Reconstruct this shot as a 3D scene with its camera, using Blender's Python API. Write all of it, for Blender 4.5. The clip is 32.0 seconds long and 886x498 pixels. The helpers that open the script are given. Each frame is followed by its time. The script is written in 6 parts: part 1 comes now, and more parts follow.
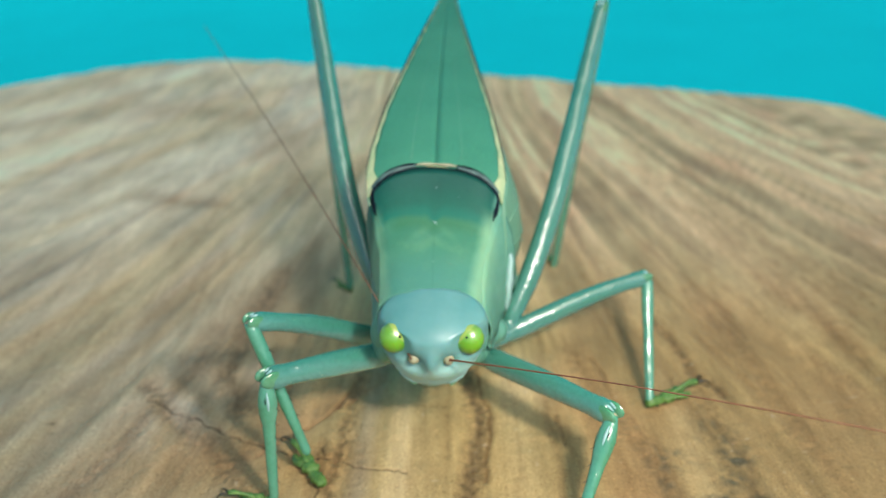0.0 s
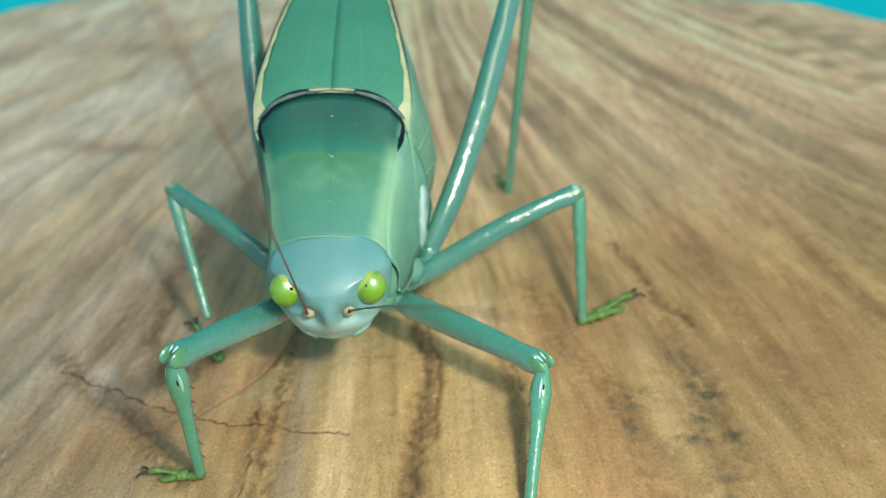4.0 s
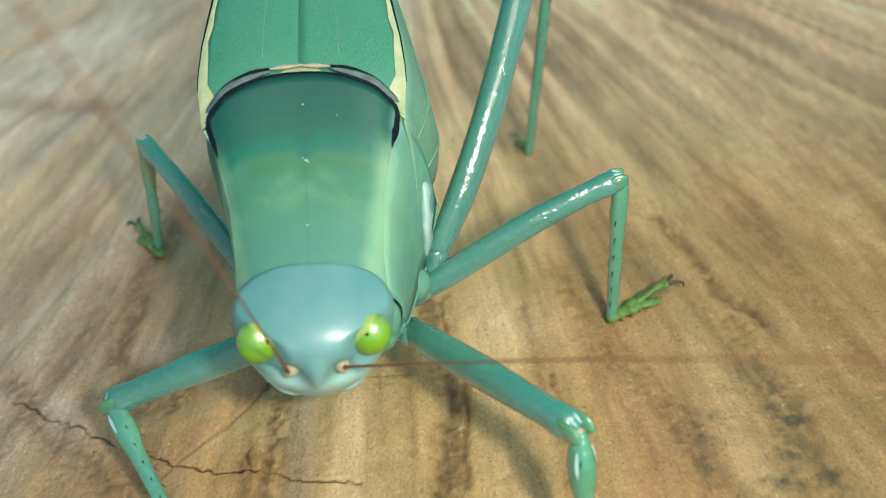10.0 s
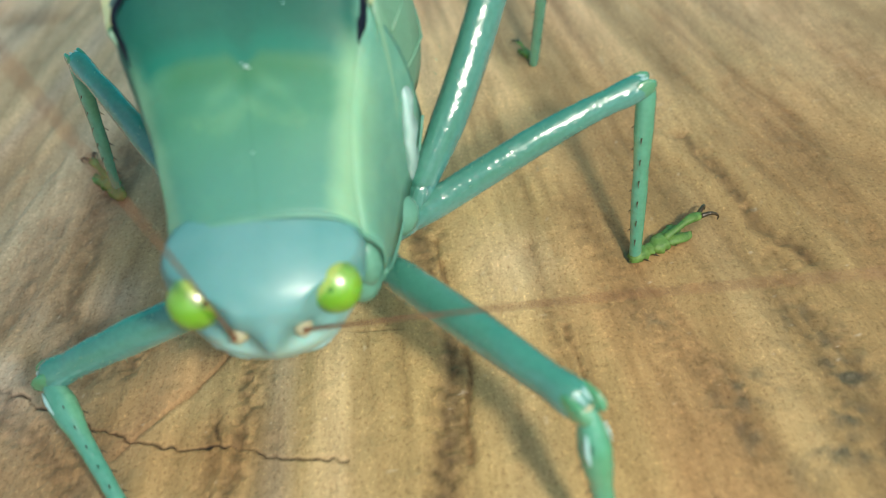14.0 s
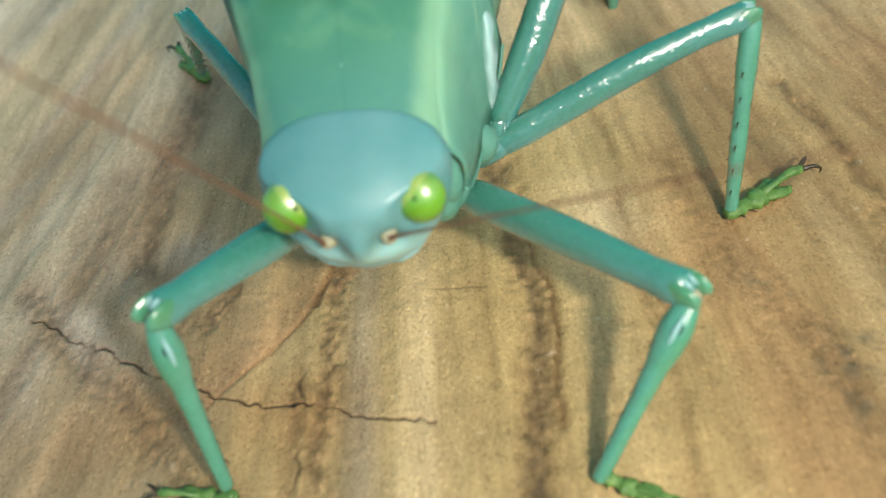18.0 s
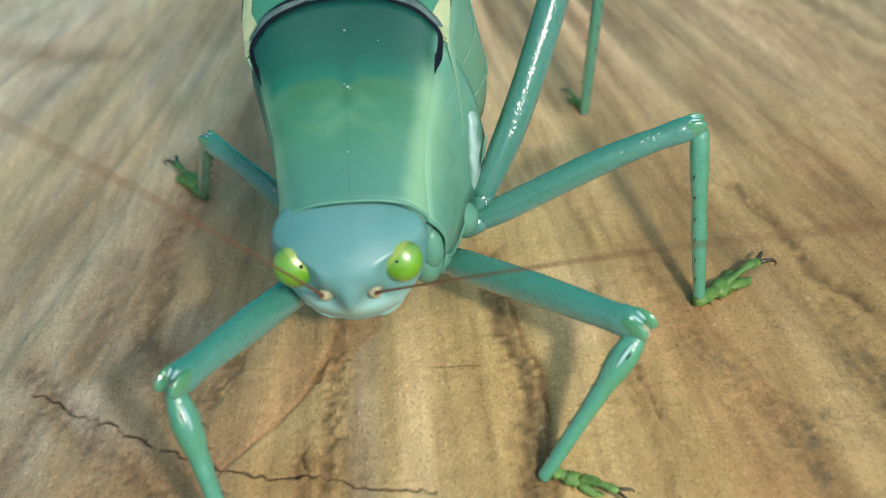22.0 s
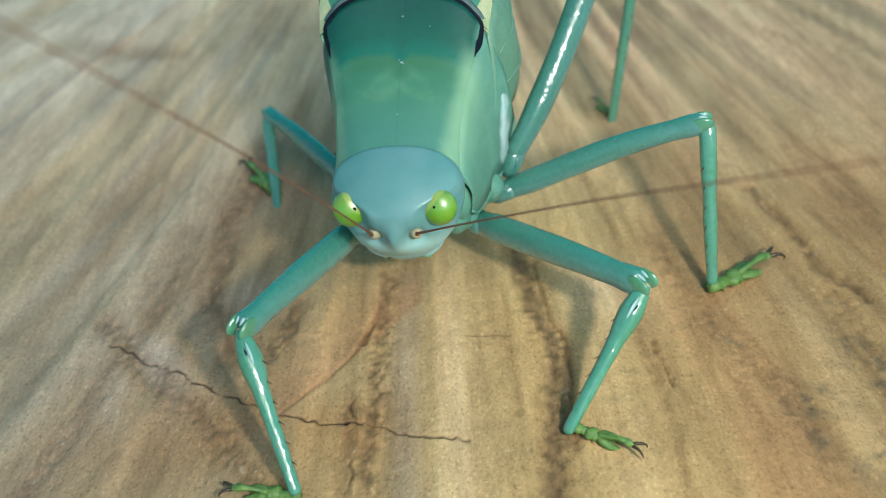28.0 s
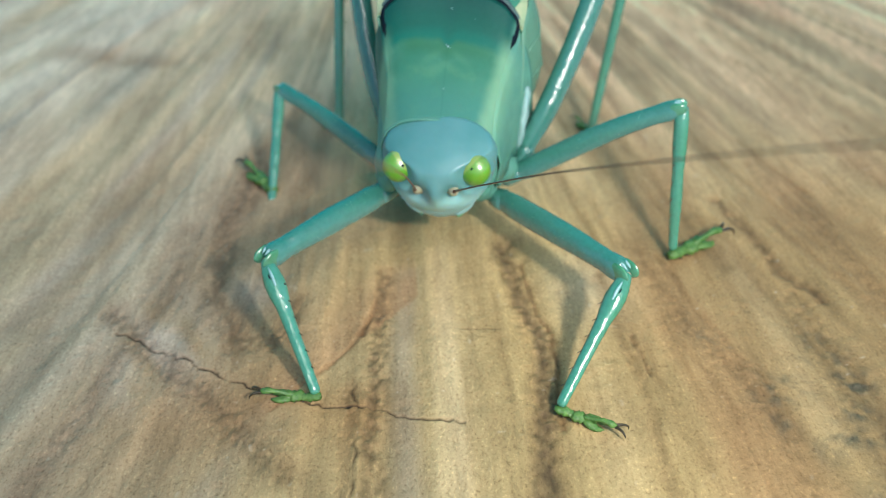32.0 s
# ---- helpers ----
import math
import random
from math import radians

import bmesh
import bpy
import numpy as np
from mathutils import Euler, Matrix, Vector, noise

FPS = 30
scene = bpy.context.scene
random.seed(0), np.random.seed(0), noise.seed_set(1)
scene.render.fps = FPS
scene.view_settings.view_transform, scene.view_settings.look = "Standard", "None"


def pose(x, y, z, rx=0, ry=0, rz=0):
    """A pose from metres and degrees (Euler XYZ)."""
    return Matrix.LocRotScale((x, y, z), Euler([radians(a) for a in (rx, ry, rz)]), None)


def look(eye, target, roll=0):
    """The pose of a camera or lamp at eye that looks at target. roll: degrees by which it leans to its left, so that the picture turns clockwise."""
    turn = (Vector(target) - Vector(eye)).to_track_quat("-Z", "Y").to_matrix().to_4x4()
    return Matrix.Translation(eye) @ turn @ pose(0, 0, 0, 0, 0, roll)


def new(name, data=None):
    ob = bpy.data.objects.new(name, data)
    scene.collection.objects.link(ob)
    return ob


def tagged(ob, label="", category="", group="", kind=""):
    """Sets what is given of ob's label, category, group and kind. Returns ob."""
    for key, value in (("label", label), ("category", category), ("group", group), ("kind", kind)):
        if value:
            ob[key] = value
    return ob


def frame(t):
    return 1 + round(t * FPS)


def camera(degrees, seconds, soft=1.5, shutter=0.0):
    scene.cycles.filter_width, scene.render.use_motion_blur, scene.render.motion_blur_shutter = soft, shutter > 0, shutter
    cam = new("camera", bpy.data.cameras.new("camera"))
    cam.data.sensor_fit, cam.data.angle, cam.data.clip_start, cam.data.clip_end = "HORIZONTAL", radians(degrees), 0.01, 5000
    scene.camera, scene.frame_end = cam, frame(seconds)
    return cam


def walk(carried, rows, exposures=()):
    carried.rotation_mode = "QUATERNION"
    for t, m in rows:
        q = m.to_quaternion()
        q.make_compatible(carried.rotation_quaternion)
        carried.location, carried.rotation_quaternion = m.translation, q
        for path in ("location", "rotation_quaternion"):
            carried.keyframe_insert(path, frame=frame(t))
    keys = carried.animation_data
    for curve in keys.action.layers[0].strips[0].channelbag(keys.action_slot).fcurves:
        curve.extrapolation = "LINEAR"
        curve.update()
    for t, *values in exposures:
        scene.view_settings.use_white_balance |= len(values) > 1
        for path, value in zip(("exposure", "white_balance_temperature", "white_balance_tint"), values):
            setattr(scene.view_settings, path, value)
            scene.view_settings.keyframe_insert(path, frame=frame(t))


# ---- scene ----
cam = camera(61.9, 32.0, soft=1.0)
cam.data.dof.use_dof, cam.data.dof.focus_distance, cam.data.dof.aperture_fstop = True, 0.051, 36.0
# time, place in metres and turn in degrees of the hand-held camera
PATH = [
    (0, 0.00130, -0.10320, 0.04752, 63.39, 1.89, -0.10),
    (0.5, 0.00101, -0.10530, 0.04822, 66.06, 1.83, 0.15),
    (1, 0.00165, -0.10558, 0.04693, 65.72, 2.52, 0.24),
    (1.5, 0.00167, -0.10209, 0.04528, 60.82, 3.21, 0.21),
    (2, 0.00193, -0.10296, 0.04565, 61.98, 3.32, 0.66),
    (2.5, 0.00247, -0.10211, 0.04478, 60.85, 3.61, -0.13),
    (3, 0.00355, -0.09984, 0.04386, 58.95, 3.59, -1.51),
    (3.5, 0.00516, -0.09814, 0.04390, 58.40, 3.78, -2.78),
    (4, 0.00465, -0.09631, 0.04414, 57.73, 4.05, -3.66),
    (4.5, 0.00542, -0.09276, 0.04274, 55.27, 4.63, -4.26),
    (6.5, 0.00482, -0.08720, 0.04180, 50.95, 4.14, -3.86),
    (7, 0.00491, -0.08538, 0.04217, 50.77, 4.73, -4.15),
    (7.5, 0.00420, -0.08443, 0.04266, 50.75, 4.37, -4.63),
    (8, 0.00364, -0.08445, 0.04232, 51.27, 4.42, -4.66),
    (8.5, 0.00336, -0.08436, 0.04258, 50.87, 4.55, -4.92),
    (9, 0.00270, -0.08336, 0.04286, 50.91, 4.25, -5.33),
    (9.5, 0.00304, -0.08296, 0.04331, 50.97, 4.52, -5.19),
    (10, 0.00324, -0.08269, 0.04243, 51.58, 5.10, -5.18),
    (10.5, 0.00318, -0.08206, 0.04239, 51.23, 5.65, -5.14),
    (11, 0.00282, -0.08084, 0.04176, 50.94, 5.94, -5.47),
    (11.5, 0.00269, -0.07882, 0.04303, 50.45, 4.49, -6.73),
    (12, 0.00229, -0.07814, 0.04381, 50.30, 3.94, -6.96),
    (12.5, 0.00454, -0.07880, 0.04077, 49.70, 6.25, -6.58),
    (13, 0.00416, -0.07638, 0.03904, 45.92, 6.38, -6.38),
    (13.5, 0.00409, -0.07595, 0.03873, 45.37, 6.20, -6.15),
    (14, 0.00362, -0.07505, 0.03809, 44.71, 5.76, -6.16),
    (14.5, -0.00324, -0.07437, 0.03892, 43.75, 4.07, -6.48),
    (16.5, -0.00021, -0.07452, 0.03811, 43.31, 7.00, -3.68),
    (17, 0.00022, -0.07417, 0.03781, 42.75, 7.48, -3.46),
    (17.5, 0.00014, -0.07323, 0.03750, 41.41, 7.24, -3.91),
    (18, 0.00092, -0.07320, 0.03744, 40.95, 7.92, -3.79),
    (18.5, 0.00029, -0.07309, 0.03745, 41.31, 7.48, -3.71),
    (19, -0.00067, -0.07190, 0.03765, 41.06, 7.75, -3.84),
    (19.5, -0.00090, -0.07105, 0.03816, 40.81, 7.35, -4.06),
    (20, -0.00085, -0.07134, 0.03959, 41.99, 6.10, -5.09),
    (20.5, -0.00174, -0.07390, 0.04045, 45.32, 4.85, -5.62),
    (21, -0.00207, -0.07629, 0.04069, 47.79, 4.61, -5.83),
    (21.5, -0.00192, -0.07609, 0.04027, 47.45, 5.08, -5.53),
    (22, -0.00217, -0.07590, 0.04037, 47.53, 4.41, -5.77),
    (22.5, -0.00202, -0.07686, 0.04047, 47.79, 4.86, -6.06),
    (23, -0.00255, -0.07944, 0.04091, 48.51, 4.55, -5.09),
    (23.5, -0.00151, -0.08289, 0.04154, 49.15, 4.26, -4.26),
    (24, -0.00072, -0.08438, 0.04145, 49.96, 3.81, -4.21),
    (24.5, -0.00030, -0.08492, 0.04112, 49.78, 4.29, -3.95),
    (25, -0.00025, -0.08396, 0.04114, 48.93, 4.66, -4.01),
    (25.5, -0.00079, -0.08353, 0.04138, 50.11, 4.17, -3.89),
    (27.5, -0.00334, -0.08273, 0.04254, 49.88, 3.72, -3.39),
    (28, -0.00408, -0.08199, 0.04214, 49.15, 3.63, -3.11),
    (28.5, -0.00405, -0.08374, 0.04215, 50.97, 2.44, -2.67),
    (29, -0.00410, -0.08348, 0.04264, 49.39, 3.22, -2.73),
    (29.5, -0.00196, -0.08684, 0.04189, 50.78, 4.25, -0.98),
    (30, -0.00575, -0.08694, 0.04414, 52.09, 2.74, -1.62),
    (30.5, -0.00617, -0.08649, 0.04401, 51.40, 2.28, -2.18),
    (31, -0.00666, -0.08652, 0.04381, 51.40, 1.00, -3.47),
    (31.5, -0.00764, -0.08669, 0.04370, 51.53, 0.42, -4.46),
    (32, -0.00716, -0.08615, 0.04331, 50.89, 0.77, -4.73),
]
# time, stops, white balance in kelvin and tint
EXPOSURES = [(0, 0.03, 6550, 10), (12, 0.06, 6750, 10), (17, 0.04, 6650, 10), (18, 0.09, 6600, 10), (19, 0.04, 6600, 10), (22, 0.01, 6500, 10), (24, -0.01, 6250, 10), (27, -0.01, 6200, 10), (29.5, 0.01, 6050, 10), (31, 0.1, 5950, 10), (32, 0.13, 5950, 10)]
walk(cam, [(t, pose(x, y, z, rx, ry, rz)) for t, x, y, z, rx, ry, rz in PATH], exposures=EXPOSURES)


# ---- light: a soft bright room and the small torch beside the lens ----
world = bpy.data.worlds.new("sky")
scene.world = world
world.use_nodes = True
wn, wl = world.node_tree.nodes, world.node_tree.links
sky = wn.new("ShaderNodeTexSky")
sky.sky_type, sky.sun_disc = "NISHITA", False
sky.sun_elevation, sky.sun_rotation = radians(55), radians(150)
wl.new(sky.outputs["Color"], wn["Background"].inputs["Color"])
wn["Background"].inputs["Strength"].default_value = 0.13

sun = new("sun", bpy.data.lights.new("sun", "SUN"))
sun.data.energy, sun.data.angle, sun.data.color = 1.15, radians(42), (1.0, 0.88, 0.74)
sun.matrix_world = look((0.35, -0.75, 1), (0, 0, 0))

torch = new("torch", bpy.data.lights.new("torch", "AREA"))
torch.data.shape, torch.data.size, torch.data.energy, torch.data.color = "DISK", 0.006, 0.044, (1.0, 0.93, 0.82)
torch.matrix_world = look((0.021, -0.088, 0.050), (0, -0.03, 0))

MM = 0.001


# ---- materials ----
def material(name, rough=0.5):
    m = bpy.data.materials.new(name)
    m.use_nodes = True
    b = m.node_tree.nodes["Principled BSDF"]
    b.inputs["Roughness"].default_value = rough
    return m, m.node_tree.nodes, m.node_tree.links, b


def ramp(nodes, stops):
    r = nodes.new("ShaderNodeValToRGB")
    e = r.color_ramp.elements
    while len(e) < len(stops):
        e.new(0.5)
    for el, (p, c) in zip(e, stops):
        el.position, el.color = p, (*c, 1)
    return r


def noise_tex(nodes, links, scale, detail=4, rough=0.55, stretch=(1, 1, 1), coord="Object"):
    tc = nodes.new("ShaderNodeTexCoord")
    mp = nodes.new("ShaderNodeMapping")
    mp.inputs["Scale"].default_value = stretch
    n = nodes.new("ShaderNodeTexNoise")
    n.inputs["Scale"].default_value, n.inputs["Detail"].default_value, n.inputs["Roughness"].default_value = scale, detail, rough
    links.new(tc.outputs[coord], mp.inputs["Vector"])
    links.new(mp.outputs["Vector"], n.inputs["Vector"])
    return n


def mix(nodes, links, a, b, fac, how="MIX"):
    m = nodes.new("ShaderNodeMix")
    m.data_type, m.blend_type = "RGBA", how
    for sock, v in ((m.inputs[6], a), (m.inputs[7], b), (m.inputs[0], fac)):
        if isinstance(v, (int, float)):
            sock.default_value = v
        elif isinstance(v, tuple):
            sock.default_value = (*v, 1)
        else:
            links.new(v, sock)
    return m.outputs[2]


def bump(nodes, links, b, height, strength, dist):
    n = nodes.new("ShaderNodeBump")
    n.inputs["Strength"].default_value, n.inputs["Distance"].default_value = strength, dist
    links.new(height, n.inputs["Height"])
    links.new(n.outputs["Normal"], b.inputs["Normal"])


def cuticle(name, base, deep, rough=0.3, scale=400, sss=0.12, spread=0.0012):
    """Waxy insect skin: two mottled tones, a soft inner glow and a fine pebbled relief."""
    m, n, l, b = material(name, rough)
    big = noise_tex(n, l, scale, 3)
    r = ramp(n, [(0.35, deep), (0.68, base)])
    l.new(big.outputs["Fac"], r.inputs["Fac"])
    fine = noise_tex(n, l, scale * 9, 2)
    l.new(mix(n, l, r.outputs["Color"], tuple(c * 0.8 for c in base), fine.outputs["Fac"], "MIX"), b.inputs["Base Color"])
    b.inputs["Subsurface Weight"].default_value = sss
    b.inputs["Subsurface Radius"].default_value = (0.6, 1.0, 0.8)
    b.inputs["Subsurface Scale"].default_value = spread
    bump(n, l, b, fine.outputs["Fac"], 0.35, 0.00022)
    return m


def limb_skin(name, low, core, top, rough=0.21):
    """Translucent leg skin: green on top, bluish flesh inside, scattered rim light painted pale below, under a
    wet-looking wax coat.
    """
    m, n, l, b = material(name, 0.24)
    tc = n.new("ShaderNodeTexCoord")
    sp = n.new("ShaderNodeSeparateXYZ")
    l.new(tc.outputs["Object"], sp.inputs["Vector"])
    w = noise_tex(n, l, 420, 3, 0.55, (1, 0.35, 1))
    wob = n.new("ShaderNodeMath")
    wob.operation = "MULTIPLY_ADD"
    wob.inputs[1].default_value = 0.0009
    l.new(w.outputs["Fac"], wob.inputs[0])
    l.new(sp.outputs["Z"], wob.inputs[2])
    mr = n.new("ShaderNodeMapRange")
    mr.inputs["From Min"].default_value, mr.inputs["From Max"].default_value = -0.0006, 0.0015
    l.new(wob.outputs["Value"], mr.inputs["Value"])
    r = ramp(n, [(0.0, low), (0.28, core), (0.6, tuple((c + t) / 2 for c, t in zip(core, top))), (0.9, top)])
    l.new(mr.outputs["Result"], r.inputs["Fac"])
    f = noise_tex(n, l, 2600, 2)
    dark = ramp(n, [(0.3, (0.72, 0.8, 0.78)), (0.6, (1, 1, 1))])
    l.new(f.outputs["Fac"], dark.inputs["Fac"])
    l.new(mix(n, l, r.outputs["Color"], dark.outputs["Color"], 0.6, "MULTIPLY"), b.inputs["Base Color"])
    b.inputs["Subsurface Weight"].default_value, b.inputs["Subsurface Scale"].default_value = 0.35, 0.0012
    b.inputs["Subsurface Radius"].default_value = (0.5, 1.0, 0.9)
    b.inputs["Coat Weight"].default_value, b.inputs["Coat Roughness"].default_value, b.inputs["Coat IOR"].default_value = 1.0, rough, 1.55
    rip = noise_tex(n, l, 660, 3, 0.55, (1, 0.75, 1))
    bump(n, l, b, rip.outputs["Fac"], 0.6, 0.00012)
    cb = n.new("ShaderNodeBump")
    cb.inputs["Strength"].default_value, cb.inputs["Distance"].default_value = 1.0, 0.00042
    l.new(rip.outputs["Fac"], cb.inputs["Height"])
    l.new(cb.outputs["Normal"], b.inputs["Coat Normal"])
    return m


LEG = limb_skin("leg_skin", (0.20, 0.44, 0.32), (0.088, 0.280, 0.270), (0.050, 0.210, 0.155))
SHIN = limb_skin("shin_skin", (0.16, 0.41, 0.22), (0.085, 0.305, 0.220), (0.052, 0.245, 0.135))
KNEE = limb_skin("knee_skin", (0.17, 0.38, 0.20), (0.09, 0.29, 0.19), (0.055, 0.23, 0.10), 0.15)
FOOT = cuticle("foot_skin", (0.15, 0.29, 0.065), (0.022, 0.10, 0.016), 0.22, 2200, 0.25)
FACE = cuticle("face_skin", (0.32, 0.56, 0.54), (0.24, 0.48, 0.46), 0.35, 500)
FLANK = cuticle("flank_skin", (0.115, 0.32, 0.23), (0.085, 0.27, 0.20), 0.42, 150)
BELLY = cuticle("belly_skin", (0.11, 0.30, 0.22), (0.08, 0.25, 0.18), 0.5, 250)
CREAM = cuticle("cream_skin", (0.52, 0.58, 0.32), (0.24, 0.42, 0.22), 0.5, 900)
PALE = cuticle("pale_ridge_skin", (0.15, 0.38, 0.21), (0.11, 0.32, 0.19), 0.45, 400)
INK = cuticle("dark_rim", (0.006, 0.011, 0.022), (0.003, 0.006, 0.01), 0.6, 900, 0.0)
INK.node_tree.nodes["Principled BSDF"].inputs["Specular IOR Level"].default_value = 0.1
SLATE = cuticle("slate_skin", (0.10, 0.19, 0.17), (0.012, 0.035, 0.045), 0.45, 1300)
MEMBRANE = cuticle("membrane_skin", (0.40, 0.60, 0.56), (0.20, 0.42, 0.37), 0.25, 700, 0.3)
WINGSIDE = cuticle("wing_side_skin", (0.15, 0.33, 0.22), (0.11, 0.28, 0.18), 0.42, 180, 0.2)
FEELER = cuticle("feeler_skin", (0.19, 0.08, 0.04), (0.07, 0.03, 0.015), 0.4, 900, 0.0)
SOCKET = cuticle("socket_skin", (0.40, 0.38, 0.25), (0.24, 0.27, 0.15), 0.4, 900)
CLAW = cuticle("claw_skin", (0.05, 0.04, 0.015), (0.03, 0.02, 0.01), 0.35, 900, 0.0)


def calc(n, l, how, a, b=None, c=None, clamp=False):
    m = n.new("ShaderNodeMath")
    m.operation, m.use_clamp = how, clamp
    for sock, v in zip(m.inputs, (a, b, c)):
        if v is None:
            continue
        if isinstance(v, (int, float)):
            sock.default_value = v
        else:
            l.new(v, sock)
    return m.outputs["Value"]


def span(n, l, v, lo, hi):
    """0 at lo, 1 at hi, eased between."""
    m = n.new("ShaderNodeMapRange")
    m.interpolation_type = "SMOOTHSTEP"
    m.inputs["From Min"].default_value, m.inputs["From Max"].default_value = lo, hi
    l.new(v, m.inputs["Value"])
    return m.outputs["Result"]


def head_material():
    """Blue-grey forehead that pales to aqua over the lower face."""
    m, n, l, b = material("head_skin", 0.32)
    b.inputs["Specular IOR Level"].default_value = 0.35
    tc = n.new("ShaderNodeTexCoord")
    sp = n.new("ShaderNodeSeparateXYZ")
    l.new(tc.outputs["Object"], sp.inputs["Vector"])
    w = noise_tex(n, l, 260, 3)
    top = ramp(n, [(0.32, (0.078, 0.240, 0.232)), (0.68, (0.128, 0.292, 0.288))])
    l.new(w.outputs["Fac"], top.inputs["Fac"])
    low = calc(n, l, "MULTIPLY_ADD", w.outputs["Fac"], 0.001, sp.outputs["Z"])
    c = mix(n, l, top.outputs["Color"], (0.30, 0.54, 0.50), span(n, l, low, -0.0002, -0.0024))
    l.new(c, b.inputs["Base Color"])
    f = noise_tex(n, l, 1800, 2)
    bump(n, l, b, f.outputs["Fac"], 0.12, 0.0001)
    b.inputs["Subsurface Weight"].default_value, b.inputs["Subsurface Scale"].default_value = 0.15, 0.0012
    return m


def saddle_material():
    """Saddle plate: teal before, leaf green behind it, a dark teal two-lobed field before the hind rim, pale keels, lighter flanks."""
    m, n, l, b = material("saddle_skin", 0.5)
    tc = n.new("ShaderNodeTexCoord")
    sp = n.new("ShaderNodeSeparateXYZ")
    l.new(tc.outputs["Object"], sp.inputs["Vector"])
    x, y = calc(n, l, "ABSOLUTE", sp.outputs["X"]), sp.outputs["Y"]
    xx = calc(n, l, "MULTIPLY", x, x)
    w = noise_tex(n, l, 240, 4)
    cloud = noise_tex(n, l, 660, 3, 0.6)
    base = ramp(n, [(0.32, (0.036, 0.170, 0.102)), (0.68, (0.060, 0.212, 0.132))])
    l.new(w.outputs["Fac"], base.inputs["Fac"])
    yw = calc(n, l, "MULTIPLY_ADD", w.outputs["Fac"], 0.0022, y)
    front = span(n, l, yw, 0.0082, 0.0042)
    col = mix(n, l, base.outputs["Color"], (0.058, 0.208, 0.158), front)
    # paler clouds under the skin, in two bows below the middle mark
    bow = calc(n, l, "ABSOLUTE", calc(n, l, "SUBTRACT", x, 0.0019))
    bow = calc(n, l, "MULTIPLY_ADD", calc(n, l, "MULTIPLY", bow, bow), -230.0, y)
    bow = calc(n, l, "ABSOLUTE", calc(n, l, "SUBTRACT", bow, 0.0062))
    bm_ = calc(n, l, "MULTIPLY", span(n, l, bow, 0.0007, 0.0001), span(n, l, x, 0.0040, 0.0026))
    bm_ = calc(n, l, "MULTIPLY", bm_, span(n, l, cloud.outputs["Fac"], 0.30, 0.62))
    col = mix(n, l, col, (0.115, 0.28, 0.140), mult(n, l, bm_, 0.28))
    vee = calc(n, l, "MULTIPLY_ADD", x, 0.75, y)
    vee = calc(n, l, "ABSOLUTE", calc(n, l, "SUBTRACT", vee, 0.0086))
    vm = calc(n, l, "MULTIPLY", span(n, l, vee, 0.0007, 0.0), span(n, l, x, 0.0026, 0.0010))
    col = mix(n, l, col, (0.12, 0.30, 0.16), mult(n, l, vm, 0.30))
    col = mix(n, l, col, (0.09, 0.26, 0.17), mult(n, l, span(n, l, cloud.outputs["Fac"], 0.48, 0.75), 0.25))
    # dark field with a soft lower edge, two lobes and a faint middle seam
    e = calc(n, l, "MULTIPLY_ADD", xx, 26.0, y)
    e = calc(n, l, "MULTIPLY_ADD", w.outputs["Fac"], 0.0010, e)
    e = calc(n, l, "MULTIPLY_ADD", span(n, l, x, 0.0009, 0.0), 0.00045, e)
    under = calc(n, l, "MULTIPLY", span(n, l, e, 0.0080, 0.0091), span(n, l, x, 0.0046, 0.0030))
    col = mix(n, l, col, (0.030, 0.138, 0.062), mult(n, l, under, 0.65))
    dark = span(n, l, e, 0.0093, 0.0099)
    teal = ramp(n, [(0.3, (0.002, 0.075, 0.054)), (0.7, (0.007, 0.104, 0.073))])
    l.new(w.outputs["Fac"], teal.inputs["Fac"])
    hem = calc(n, l, "MULTIPLY", span(n, l, e, 0.0092, 0.0097), span(n, l, e, 0.0108, 0.0098))
    inner = mix(n, l, teal.outputs["Color"], (0.004, 0.138, 0.096), mult(n, l, hem, 0.75))
    inner = mix(n, l, inner, (0.002, 0.055, 0.048), mult(n, l, span(n, l, e, 0.0108, 0.0124), 0.6))
    col = mix(n, l, col, inner, mult(n, l, dark, 0.98))
    col = mix(n, l, col, (0.012, 0.105, 0.07), mult(n, l, span(n, l, x, 0.00016, 0.0), 0.14))
    # keel band and flank
    edge = calc(n, l, "MULTIPLY_ADD", y, -0.21, x)
    edge = calc(n, l, "MULTIPLY_ADD", cloud.outputs["Fac"], 0.0004, edge)
    edge = calc(n, l, "MULTIPLY_ADD", span(n, l, sp.outputs["X"], 0.0005, -0.0005), -0.0006, edge)
    pale = calc(n, l, "MULTIPLY", span(n, l, edge, 0.0022, 0.0034), span(n, l, edge, 0.0048, 0.0035))
    pale = calc(n, l, "MULTIPLY", pale, span(n, l, y, 0.0102, 0.0084))
    flank = span(n, l, edge, 0.0032, 0.0040)
    side = ramp(n, [(0.3, (0.088, 0.255, 0.190)), (0.7, (0.125, 0.31, 0.225))])
    l.new(cloud.outputs["Fac"], side.inputs["Fac"])
    col = mix(n, l, col, side.outputs["Color"], flank)
    col = mix(n, l, col, (0.215, 0.415, 0.250), mult(n, l, pale, 0.78))
    f = noise_tex(n, l, 2600, 3)
    l.new(mix(n, l, col, (0.10, 0.28, 0.18), mult(n, l, f.outputs["Fac"], 0.08)), b.inputs["Base Color"])
    b.inputs["Subsurface Weight"].default_value, b.inputs["Subsurface Scale"].default_value = 0.15, 0.001
